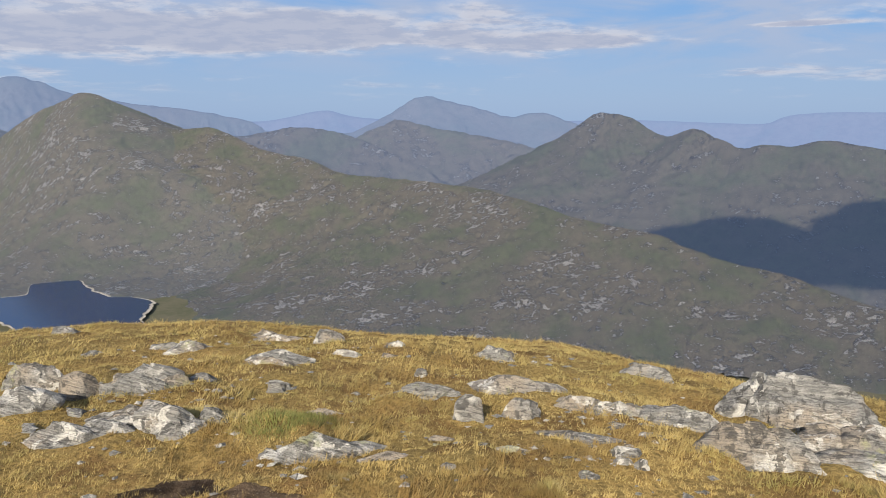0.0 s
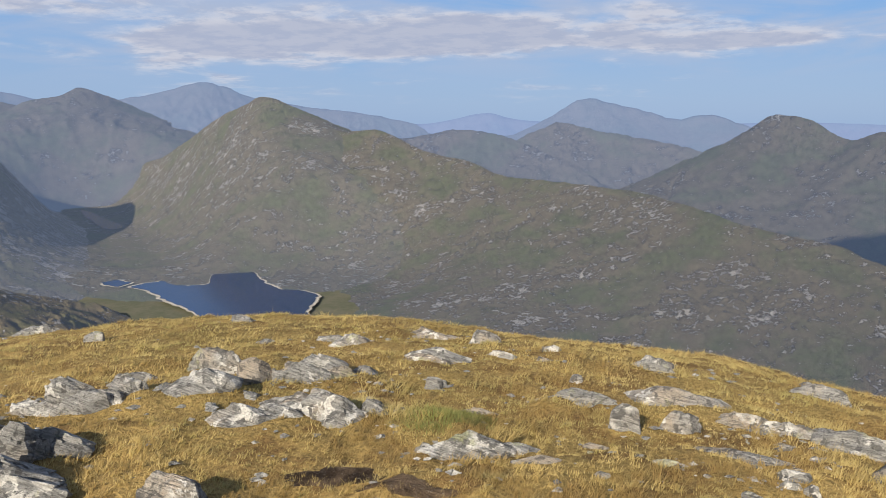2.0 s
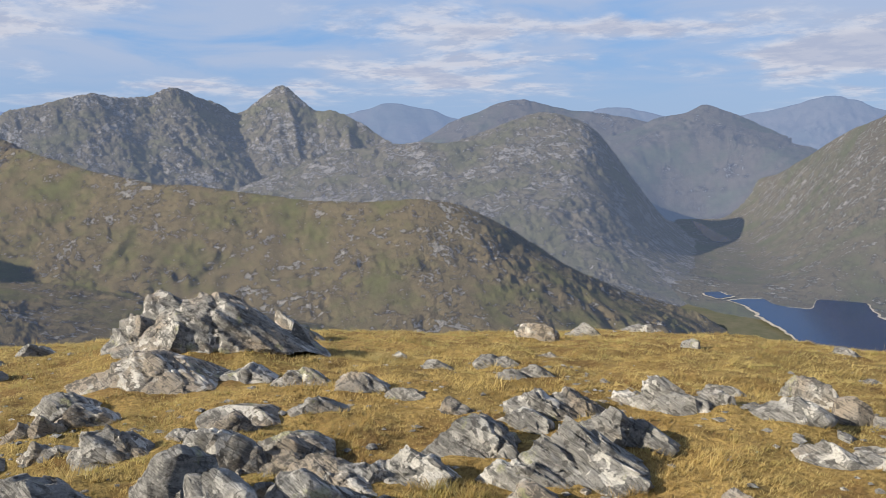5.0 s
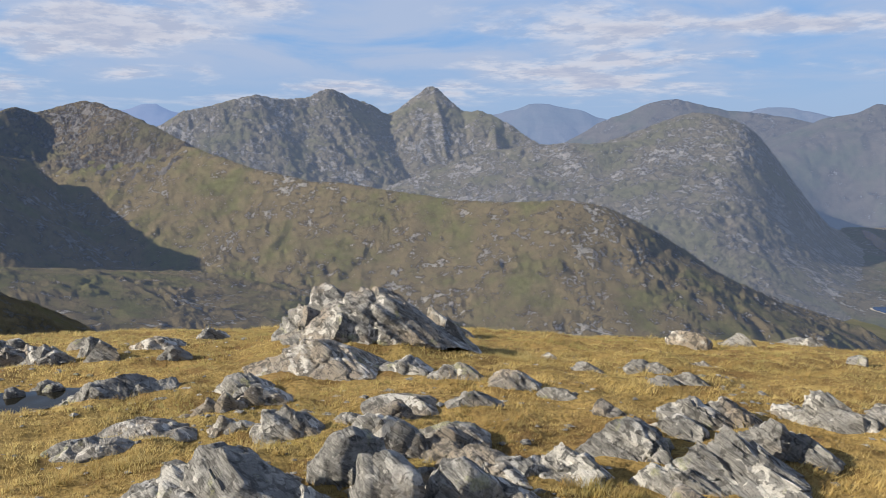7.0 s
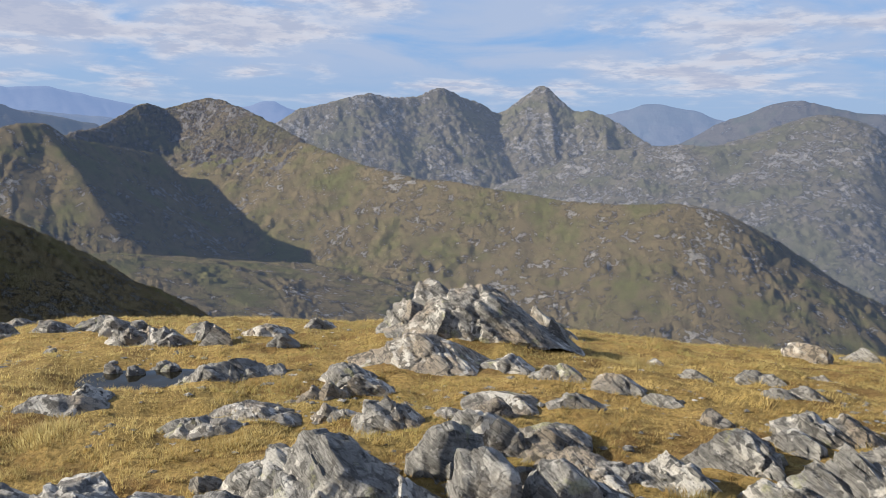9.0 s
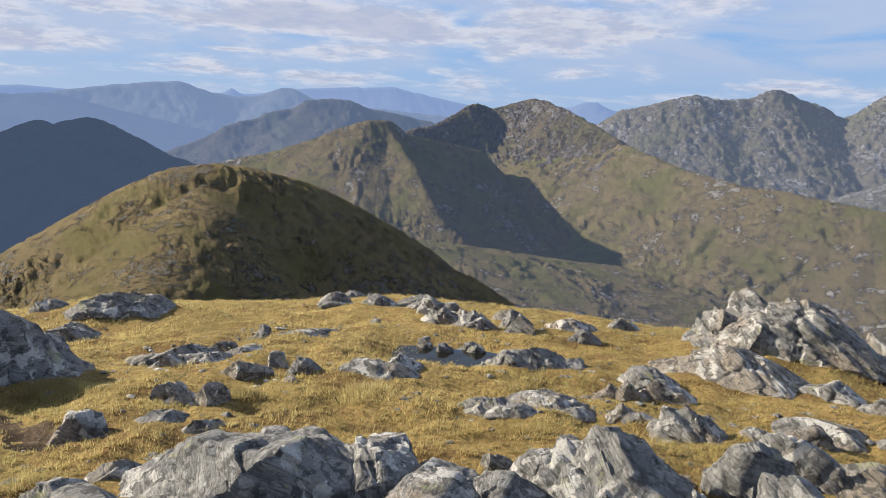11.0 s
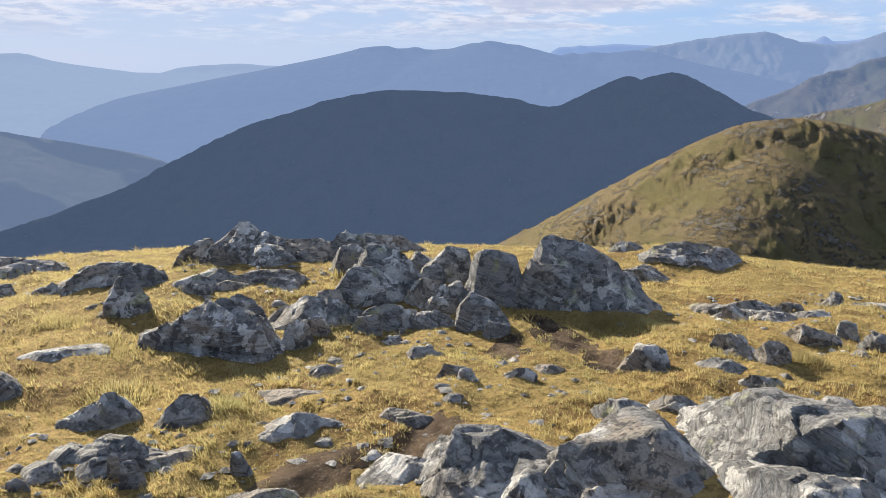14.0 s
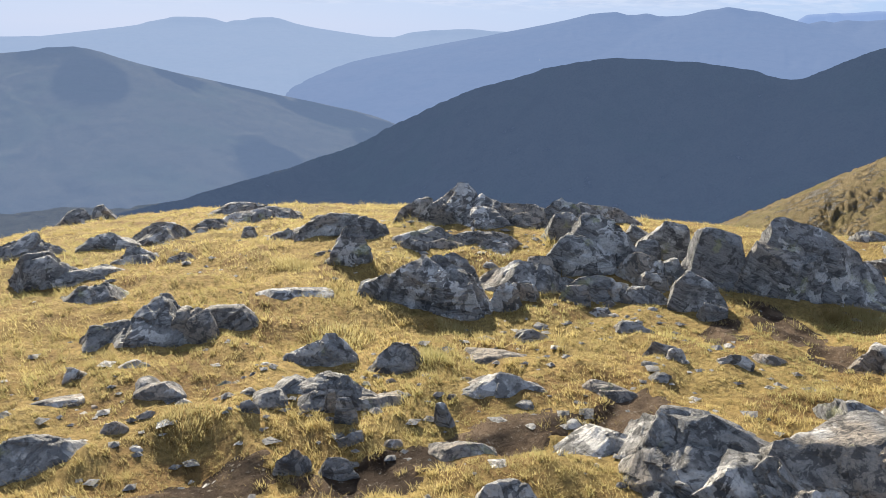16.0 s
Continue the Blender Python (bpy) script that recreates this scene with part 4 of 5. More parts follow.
    q = flat / 0.5 + np.outer(along, STRATA) / 0.045 + 13.7 * seed
    ledge = solid_fbm(q, 1.0, 3, seed + 50)
    crack = np.zeros(len(p))
    for _ in range(2 if fine in (1, 2) else 1):      # open joints
        n = rng.normal(size=3) * (1, 1, 0.35)
        n /= np.linalg.norm(n)
        gap = (p @ n - rng.uniform(-0.3, 0.3) * w + 0.05 * size * solid_fbm(p + seed, 0.3, 2, seed + 17)) / (0.018 * size + 0.005)
        crack -= np.exp(-gap * gap)
    worn = solid_fbm(p + 5.1 * seed, 0.22 * size + 0.04, 4, seed + 90, 0.55)
    block = {"s": 0.050, "k": 0.040, "b": 0.032}[style] * min(size, 0.75)
    fins = {"s": 0.040, "k": 0.018, "b": 0.016}[style] * min(size, 0.8)
    p += out_way * (block * step_out + fins * ledge + 0.035 * size * crack + 0.011 * size * worn)[:, None]
    name, label, category = ROCK_KIND[style]
    me = bpy.data.meshes.new(name)
    me.vertices.add(len(p))
    me.vertices.foreach_set("co", p.astype(np.float32).ravel())
    me.loops.add(faces.size)
    me.loops.foreach_set("vertex_index", faces.astype(np.int32).ravel())
    me.polygons.add(len(faces))
    me.polygons.foreach_set("loop_start", np.arange(0, faces.size, 4, dtype=np.int32))
    me.polygons.foreach_set("loop_total", np.full(len(faces), 4, dtype=np.int32))
    me.polygons.foreach_set("use_smooth", np.ones(len(faces), dtype=bool))
    me.update(calc_edges=True)
    me.set_sharp_from_angle(angle=radians({"s": 32, "k": 32, "b": 42}[style]))
    me.materials.append(ROCK)
    ob = new(name, me)
    ob.location = (x, y, float(ground_height(x, y)))
    ROCKS.append((x, y, w, d, turn))
    if whole:
        ob.name = me.name = {"s": "slab", "k": "block", "b": "hump"}[style]
        ob.location -= whole.location
        ob.parent = whole
        return ob
    return tagged(ob, label, category, "rocks on the summit")


boulder_pile = outcrop('pile of rounded grey boulders with pale lichen', 2.42, 5.37)
rock('b', 2.42, 5.37, 1.12, 0.60, 0.36, -24, 1, 2, boulder_pile)
rock('b', 1.80, 4.30, 0.86, 0.56, 0.26, -23, 2, 2, boulder_pile)
rock('b', 2.46, 4.57, 0.81, 0.42, 0.23, -28, 3, 1, boulder_pile)
rock('s', 2.36, 4.31, 0.86, 0.47, 0.08, -29, 4, 2, boulder_pile)
low_rib = outcrop('low broken rib of grey rock in the grass', -0.17, 5.58)
rock('s', -0.17, 5.58, 0.75, 0.26, 0.09, 2, 5, 1, low_rib)
rock('b', 0.47, 5.82, 0.82, 0.35, 0.11, -5, 6, 1, low_rib)
rock('s', 0.85, 5.46, 0.52, 0.21, 0.10, -9, 7, 1, low_rib)
rock('s', 1.23, 5.32, 0.49, 0.20, 0.09, -13, 8, 1, low_rib)
rock('s', 1.52, 5.17, 0.60, 0.29, 0.12, -16, 9, 1, low_rib)
rock('k', 0.11, 4.94, 0.21, 0.12, 0.17, -1, 10, 0)
rock('k', 0.45, 5.08, 0.30, 0.15, 0.13, -5, 11, 0)
rock('k', -1.28, 8.02, 0.34, 0.19, 0.13, 9, 12, 0)
rock('s', -1.83, 8.40, 0.84, 0.34, 0.07, 12, 13, 1)
rock('s', 0.40, 7.21, 0.44, 0.15, 0.12, -3, 14, 0)
rock('s', -0.96, 7.09, 0.31, 0.13, 0.05, 8, 15, 0)
rock('s', -0.56, 7.10, 0.26, 0.11, 0.05, 5, 16, 0)
rock('k', -0.24, 6.27, 0.14, 0.08, 0.07, 2, 17, 0)
rock('k', -1.27, 5.58, 0.16, 0.09, 0.09, 13, 18, 0)
rock('s', -0.85, 4.98, 0.34, 0.18, 0.05, 10, 19, 1)
rock('s', -0.73, 4.18, 0.65, 0.36, 0.08, 10, 20, 2)
rock('s', -0.30, 4.05, 0.43, 0.20, 0.04, 4, 21, 1)
rock('s', -0.06, 4.46, 0.16, 0.10, 0.03, 1, 22, 0)
rock('b', 0.33, 4.27, 0.18, 0.10, 0.04, -4, 23, 0)
rock('s', 0.77, 4.62, 0.60, 0.33, 0.04, -9, 24, 1)
rock('s', 0.91, 3.95, 0.13, 0.07, 0.05, -13, 25, 0)
rock('s', -1.49, 6.45, 0.58, 0.24, 0.08, 13, 26, 1)
rock('s', -3.48, 7.47, 0.32, 0.15, 0.06, 25, 27, 0)
rock('s', -2.91, 7.85, 0.65, 0.26, 0.08, 20, 28, 1)
rock('s', 1.81, 7.26, 0.56, 0.23, 0.10, -14, 29, 1)
rock('s', -2.17, 4.31, 0.57, 0.35, 0.13, 27, 30, 1)
rock('s', 0.68, 3.78, 0.14, 0.08, 0.04, -10, 31, 0)
rock('k', 0.98, 3.87, 0.09, 0.05, 0.06, -14, 32, 0)
rock('s', -2.17, 5.53, 0.89, 0.54, 0.18, 21, 33, 2)
rock('k', -2.58, 5.30, 0.30, 0.18, 0.19, 25, 34, 0)
rock('b', -2.74, 4.76, 0.58, 0.33, 0.12, 29, 35, 1)
rock('k', -3.04, 5.50, 0.53, 0.30, 0.21, 28, 36, 1)
rock('s', -3.42, 4.45, 0.85, 0.40, 0.20, 37, 37, 2)
rock('s', -3.43, 5.10, 0.51, 0.21, 0.11, 33, 38, 1)
rock('s', -1.75, 4.54, 0.79, 0.48, 0.16, 21, 39, 2)
rock('s', -1.49, 6.70, 0.61, 0.25, 0.08, 12, 40, 1)
rock('s', -2.52, 7.39, 0.49, 0.20, 0.10, 19, 41, 0)
rock('k', -1.27, 5.62, 0.18, 0.10, 0.09, 12, 42, 0)
front_crag = outcrop('tilted dark grey outcrop with white quartz patches', -3.33, 2.14)
rock('s', -3.33, 2.14, 0.56, 0.34, 0.19, 56, 43, 1, front_crag)
rock('b', -3.49, 2.73, 0.75, 0.49, 0.21, 51, 44, 2, front_crag)
rock('s', -2.91, 2.96, 0.84, 0.51, 0.27, 44, 45, 2, front_crag)
rock('s', -3.70, 3.47, 0.58, 0.32, 0.17, 46, 46, 1, front_crag)
rock('s', -3.04, 3.38, 0.42, 0.26, 0.19, 41, 47, 1, front_crag)
rock('b', -2.67, 2.44, 0.48, 0.31, 0.16, 47, 48, 1)
rock('s', -2.39, 2.72, 0.50, 0.30, 0.09, 40, 49, 1)
rock('k', -1.95, 3.09, 0.38, 0.24, 0.20, 31, 50, 1)
rock('s', -4.70, 3.07, 0.37, 0.20, 0.07, 56, 51, 1)
rock('b', -4.09, 3.00, 0.30, 0.17, 0.10, 53, 52, 0)
rock('s', -5.39, 4.54, 0.44, 0.18, 0.08, 49, 53, 0)
rock('s', -5.90, 5.60, 0.37, 0.15, 0.07, 46, 54, 0)
rock('b', -4.55, 4.21, 0.38, 0.19, 0.09, 47, 55, 0)
rock('s', -5.52, 2.65, 0.65, 0.27, 0.12, 64, 56, 1)
rock('b', -5.04, 2.87, 0.47, 0.27, 0.14, 60, 57, 1)
rock('b', -6.18, 2.38, 0.63, 0.37, 0.14, 68, 58, 1)
rock('b', -4.75, 1.85, 0.67, 0.43, 0.09, 68, 59, 1)
rock('b', -4.02, 1.82, 0.61, 0.39, 0.10, 65, 60, 1)
rock('b', -3.93, 1.41, 0.39, 0.25, 0.23, 69, 61, 1)
rock('s', -3.49, 1.75, 0.76, 0.46, 0.13, 62, 62, 2)
rock('k', -7.62, 7.11, 0.73, 0.32, 0.26, 47, 63, 1)
rock('s', -8.17, 8.53, 0.76, 0.26, 0.17, 43, 64, 0)
rock('s', -8.66, 10.44, 1.05, 0.36, 0.17, 39, 65, 1)
rock('k', -5.56, 7.56, 0.29, 0.13, 0.13, 36, 66, 0)
rock('s', -1.69, 3.47, 0.07, 0.04, 0.04, 25, 67, 0)
rock('s', -2.76, 3.09, 0.11, 0.06, 0.03, 41, 68, 0)
layered_dome = outcrop('domed outcrop of layered grey schist with grass below', -7.65, 2.72)
rock('s', -7.55, 2.80, 2.30, 1.10, 0.46, 70, 71, 2, layered_dome, wedge=0.85)
rock('s', -7.80, 2.02, 0.70, 0.50, 0.32, 74, 73, 1, layered_dome)
rock('b', -7.90, 2.38, 0.80, 0.50, 0.44, 72, 69, 1, layered_dome)
rock('s', -7.30, 2.25, 0.95, 0.42, 0.30, 71, 70, 1, layered_dome)
rock('k', -7.35, 3.52, 0.50, 0.32, 0.30, 64, 72, 1, layered_dome, wedge=0.8)
rock('s', -9.03, 4.23, 0.72, 0.39, 0.39, 64, 74, 1, layered_dome, wedge=0.8)
rock('s', -6.39, 1.80, 1.51, 0.82, 0.21, 73, 75, 2, wedge=0.8)
rock('b', -6.40, 0.12, 0.98, 0.56, 0.18, 87, 76, 2)
rock('k', -6.00, 0.99, 0.59, 0.34, 0.19, 79, 77, 1)
rock('s', -5.38, 0.64, 0.25, 0.12, 0.10, 81, 78, 0)
rock('b', -9.30, -0.00, 0.55, 0.24, 0.14, 89, 79, 0)
rock('s', -8.55, -0.46, 0.55, 0.22, 0.18, 92, 80, 0)
rock('s', -9.76, -0.96, 0.52, 0.21, 0.27, 94, 81, 0)
rock('k', -7.39, -0.84, 0.24, 0.14, 0.12, 95, 82, 0)
rock('k', -7.43, -0.44, 0.27, 0.16, 0.10, 92, 83, 0)
rock('s', -4.74, -0.19, 0.50, 0.24, 0.12, 89, 84, 1)
rock('s', -4.95, 0.18, 0.50, 0.24, 0.07, 85, 85, 1)
rock('s', -4.86, 0.64, 0.28, 0.13, 0.08, 80, 86, 0)
rock('s', -4.64, 1.05, 0.39, 0.21, 0.16, 75, 87, 1)
rock('k', -3.64, 1.07, 0.48, 0.31, 0.31, 71, 88, 1)
rock('b', -4.62, 1.41, 0.32, 0.18, 0.07, 71, 89, 0)
rock('b', -4.51, 1.67, 0.38, 0.22, 0.13, 68, 90, 1)
rock('s', -3.86, 1.71, 0.48, 0.26, 0.11, 64, 91, 1)
rock('b', -3.53, 0.36, 1.20, 0.78, 0.29, 81, 92, 2)
rock('b', -3.16, 1.51, 0.66, 0.43, 0.24, 62, 93, 2)
rock('k', -3.21, 1.10, 0.42, 0.24, 0.29, 68, 94, 1)
rock('k', -6.69, 4.26, 0.19, 0.11, 0.07, 57, 95, 0)
rock('b', -4.59, -2.16, 0.34, 0.22, 0.15, 113, 96, 1)
rock('k', -4.55, -1.91, 0.25, 0.15, 0.13, 111, 97, 0)
rock('k', -4.55, -2.07, 0.17, 0.10, 0.06, 112, 98, 0)
rock('s', -4.22, -2.08, 0.42, 0.23, 0.05, 114, 99, 1)
rock('k', -3.97, -2.41, 0.39, 0.22, 0.15, 119, 100, 1)
rock('s', -5.80, -2.68, 0.46, 0.22, 0.12, 113, 101, 1)
rock('s', -5.84, -2.34, 0.45, 0.21, 0.08, 110, 102, 1)
rock('s', -5.27, -1.92, 0.42, 0.20, 0.11, 108, 103, 1)
rock('k', -5.63, -1.78, 0.20, 0.10, 0.14, 106, 104, 0)
rock('s', -5.36, -1.52, 0.26, 0.12, 0.11, 104, 105, 0)
rock('b', -5.47, -0.97, 0.79, 0.40, 0.14, 98, 106, 1)
rock('k', -7.43, -2.45, 0.17, 0.10, 0.12, 107, 107, 0)
rock('s', -7.37, -2.03, 0.80, 0.33, 0.09, 104, 108, 1)
rock('b', -10.26, -2.26, 0.66, 0.28, 0.17, 101, 109, 0)
rock('s', -10.25, -1.77, 0.55, 0.22, 0.16, 99, 110, 0)
rock('s', -10.63, -1.26, 0.95, 0.39, 0.20, 96, 111, 1)
rock('s', -8.28, -4.32, 1.16, 0.63, 0.20, 117, 112, 1)
rock('s', -7.39, -4.36, 0.65, 0.31, 0.14, 119, 113, 1)
rock('s', -8.32, -5.16, 0.53, 0.21, 0.13, 121, 114, 0)
rock('s', -9.02, -0.81, 0.72, 0.29, 0.18, 94, 115, 1)
rock('k', -8.49, -0.38, 0.43, 0.19, 0.13, 91, 116, 0)
rock('b', -8.32, 0.08, 0.42, 0.18, 0.20, 88, 117, 0)
rock('s', -5.41, 0.99, 0.47, 0.25, 0.19, 78, 118, 1)
rock('s', -5.34, 0.75, 0.26, 0.12, 0.13, 80, 119, 0)
rock('s', -4.68, -0.05, 0.43, 0.20, 0.06, 88, 120, 1)
rock('s', -4.92, 0.32, 0.47, 0.22, 0.05, 84, 121, 1)
rock('k', -7.27, -0.69, 0.23, 0.12, 0.12, 94, 122, 0)
rock('k', -7.30, -0.36, 0.23, 0.12, 0.11, 91, 123, 0)
rock('s', -4.82, 0.74, 0.25, 0.12, 0.06, 79, 124, 0)
rock('s', -7.93, 0.68, 0.41, 0.17, 0.13, 84, 125, 0)
rock('k', -3.76, -0.16, 0.18, 0.10, 0.08, 90, 126, 0)
rock('s', -4.09, -1.77, 0.25, 0.15, 0.05, 111, 127, 0)
south_crag = outcrop('broken dark grey crag of jointed blocks on the summit', -5.07, -3.56)
rock('b', -5.07, -3.56, 1.19, 0.61, 0.55, 123, 128, 2, south_crag, wedge=0.8)
rock('b', -4.76, -3.64, 0.75, 0.34, 0.37, 125, 129, 1, south_crag)
rock('k', -4.47, -4.03, 0.58, 0.26, 0.44, 130, 130, 1, south_crag)
rock('k', -4.65, -4.71, 0.47, 0.21, 0.28, 134, 131, 0, south_crag)
rock('b', -4.11, -4.81, 0.73, 0.37, 0.41, 138, 132, 1, south_crag)
rock('k', -3.79, -4.77, 0.60, 0.27, 0.26, 140, 133, 1, south_crag)
rock('b', -3.15, -4.64, 0.91, 0.41, 0.21, 144, 134, 2, south_crag)
rock('b', -2.80, -4.31, 0.28, 0.15, 0.18, 145, 135, 0, south_crag)
rock('b', -2.80, -4.94, 0.43, 0.19, 0.19, 148, 136, 1, south_crag)
rock('s', -2.31, -4.58, 0.90, 0.44, 0.29, 151, 137, 2, south_crag)
rock('b', -6.61, -8.11, 1.66, 0.64, 0.27, 140, 138, 1, south_crag)
rock('k', -3.47, -6.84, 0.44, 0.22, 0.24, 152, 139, 0)
rock('b', -3.81, -6.32, 1.24, 0.64, 0.34, 147, 140, 2, south_crag)
rock('s', -3.97, -6.17, 1.18, 0.50, 0.19, 146, 141, 2, south_crag)
rock('b', -4.49, -5.83, 0.51, 0.23, 0.27, 141, 142, 0, south_crag)
rock('b', -3.98, -3.79, 0.51, 0.23, 0.25, 131, 143, 1, south_crag)
rock('b', -4.11, -4.36, 0.48, 0.22, 0.20, 135, 144, 1, south_crag)
rock('b', -3.52, -4.31, 0.50, 0.23, 0.16, 139, 145, 1, south_crag)
rock('s', -3.75, -4.05, 0.45, 0.19, 0.11, 135, 146, 1, south_crag)
rock('k', -4.11, -5.37, 0.36, 0.21, 0.21, 143, 401, 0, south_crag)
rock('b', -7.09, -8.53, 0.66, 0.38, 0.21, 140, 402, 1, south_crag)
rock('b', -3.47, -4.80, 0.36, 0.21, 0.13, 144, 403, 0, south_crag)
rock('k', -3.77, -4.75, 0.28, 0.16, 0.17, 142, 404, 0, south_crag)
rock('b', -4.07, -4.79, 0.40, 0.23, 0.24, 140, 405, 1, south_crag)
rock('k', -4.34, -4.58, 0.23, 0.13, 0.20, 137, 406, 0, south_crag)
rock('b', -4.01, -4.19, 0.29, 0.17, 0.12, 136, 407, 0, south_crag)
rock('k', -3.29, -4.18, 0.22, 0.13, 0.12, 142, 408, 0, south_crag)
rock('s', -3.32, -3.95, 0.26, 0.15, 0.07, 140, 409, 0, south_crag)
rock('k', -3.66, -4.18, 0.21, 0.12, 0.14, 139, 410, 0, south_crag)
rock('b', -3.77, -6.01, 0.56, 0.33, 0.18, 148, 411, 1, south_crag)
rock('b', -2.73, -4.87, 0.36, 0.21, 0.11, 151, 412, 0, south_crag)
rock('k', -4.30, -4.25, 0.26, 0.15, 0.16, 135, 413, 0, south_crag)
rock('k', -4.71, -5.09, 0.41, 0.24, 0.15, 137, 414, 1, south_crag)
rock('k', -3.91, -3.54, 0.22, 0.13, 0.10, 132, 415, 0, south_crag)
rock('b', -2.99, -4.37, 0.25, 0.15, 0.10, 146, 416, 0, south_crag)
rock('s', -2.53, -6.45, 0.82, 0.39, 0.19, 157, 147, 1)
rock('b', -2.26, -5.58, 0.43, 0.22, 0.26, 156, 148, 1)
rock('s', -3.08, -5.88, 0.62, 0.30, 0.11, 151, 149, 1)
rock('s', -3.43, -5.59, 0.66, 0.27, 0.10, 147, 150, 1)
rock('s', -3.18, -3.53, 0.29, 0.14, 0.05, 135, 151, 0)
rock('k', -3.00, -3.10, 0.24, 0.14, 0.09, 133, 152, 0)
rock('s', -3.21, -2.77, 0.20, 0.10, 0.05, 128, 153, 0)
rock('s', -3.53, -2.79, 0.25, 0.12, 0.04, 126, 154, 0)
rock('b', -3.09, -2.05, 0.36, 0.21, 0.10, 120, 155, 1)
rock('s', -3.37, -1.92, 0.29, 0.16, 0.07, 117, 156, 1)
rock('s', -2.21, -2.11, 1.10, 0.67, 0.17, 130, 157, 2)
rock('b', -3.26, -1.13, 1.91, 1.24, 0.26, 106, 158, 2)
rock('b', -2.66, -1.54, 0.41, 0.27, 0.08, 116, 159, 1)
rock('s', -5.91, -2.54, 0.96, 0.46, 0.09, 111, 160, 2)
rock('s', -6.85, -4.08, 0.52, 0.25, 0.15, 119, 161, 1)
rock('k', -7.37, -2.44, 0.18, 0.10, 0.12, 107, 162, 0)
rock('s', -7.71, -2.03, 0.77, 0.36, 0.06, 103, 163, 1)
rock('s', -2.61, -3.75, 0.22, 0.10, 0.07, 143, 164, 0)
rock('s', -2.20, -3.54, 0.45, 0.28, 0.03, 145, 165, 1)
rock('k', -0.22, -6.95, 0.60, 0.39, 0.25, 177, 166, 1)
rock('s', -0.46, -5.94, 0.49, 0.27, 0.10, 174, 167, 1)
rock('b', -0.68, -4.71, 0.88, 0.57, 0.23, 170, 168, 2)
rock('s', -1.56, -4.95, 0.54, 0.29, 0.04, 160, 169, 1)
rock('b', -1.63, -3.60, 0.43, 0.25, 0.13, 153, 170, 1)
rock('s', -1.34, -3.89, 0.47, 0.26, 0.16, 158, 171, 1)
rock('s', -1.14, -3.36, 0.68, 0.37, 0.09, 158, 172, 2)
rock('k', -1.11, -3.24, 0.09, 0.03, 0.11, 158, 173, 0)
rock('k', -1.13, -3.13, 0.11, 0.04, 0.13, 157, 174, 0)
rock('k', -0.77, -3.34, 0.11, 0.06, 0.05, 164, 175, 0)
rock('s', -0.46, -3.73, 0.24, 0.13, 0.05, 171, 176, 0)
rock('s', -0.38, -3.55, 0.11, 0.06, 0.03, 171, 177, 0)
rock('s', -0.22, -3.46, 0.13, 0.07, 0.04, 174, 178, 0)
rock('s', 0.07, -3.42, 0.45, 0.27, 0.09, 179, 179, 1)
rock('s', -0.80, -2.89, 0.16, 0.09, 0.09, 161, 180, 0)
rock('s', -0.97, -2.83, 0.16, 0.08, 0.09, 157, 181, 0)
rock('k', -1.09, -2.98, 0.12, 0.07, 0.04, 156, 182, 0)
rock('s', -1.93, -3.08, 0.49, 0.26, 0.08, 145, 183, 1)
rock('b', -2.36, -2.81, 0.31, 0.18, 0.06, 136, 184, 1)
rock('k', -1.53, -2.95, 0.11, 0.06, 0.11, 149, 185, 0)
rock('s', -1.44, -2.70, 0.35, 0.19, 0.04, 148, 186, 1)
rock('b', -2.26, -1.81, 0.49, 0.32, 0.13, 124, 187, 2)
rock('b', -1.39, -2.25, 0.26, 0.17, 0.07, 144, 188, 1)
rock('s', -0.15, -8.52, 0.75, 0.41, 0.22, 178, 189, 1)
rock('b', -1.37, -8.21, 0.60, 0.35, 0.18, 169, 190, 1)
rock('s', -0.94, -7.04, 0.44, 0.21, 0.09, 171, 191, 0)
rock('s', -1.26, -6.79, 0.27, 0.13, 0.09, 168, 192, 0)
rock('s', -0.57, -6.78, 0.59, 0.28, 0.08, 174, 193, 1)
rock('s', -1.99, -8.83, 0.47, 0.19, 0.10, 166, 194, 0)
rock('s', -2.85, -9.52, 1.17, 0.48, 0.18, 162, 195, 1)
rock('b', -1.11, -13.79, 0.67, 0.34, 0.29, 175, 196, 0)
rock('b', -1.55, -13.75, 0.49, 0.25, 0.32, 173, 197, 0)
rock('s', -0.01, -3.90, 0.31, 0.17, 0.02, 178, 198, 1)
rock('s', -0.89, -8.28, 0.65, 0.31, 0.12, 173, 199, 1)
rock('s', -0.43, -4.15, 0.17, 0.09, 0.03, 172, 200, 0)
rock('s', -2.62, -3.81, 0.22, 0.12, 0.04, 143, 201, 0)
rock('k', -2.97, -2.96, 0.11, 0.06, 0.07, 132, 202, 0)
rock('s', -3.16, -11.14, 1.44, 0.84, 0.19, 164, 417, 1)
rock('s', -2.07, -9.06, 0.37, 0.21, 0.09, 167, 418, 0)
rock('b', -1.38, -8.30, 0.66, 0.38, 0.19, 171, 419, 1)
rock('k', -2.56, -8.59, 0.35, 0.20, 0.14, 163, 420, 0)
rock('s', -2.60, -6.96, 0.83, 0.48, 0.17, 160, 421, 1)
rock('s', -2.19, -6.93, 0.29, 0.17, 0.09, 162, 422, 0)
rock('b', -0.98, -7.19, 0.38, 0.22, 0.10, 172, 423, 1)
rock('s', -1.27, -6.92, 0.23, 0.13, 0.08, 170, 424, 0)
rock('k', -2.02, -7.42, 0.20, 0.12, 0.11, 165, 425, 0)
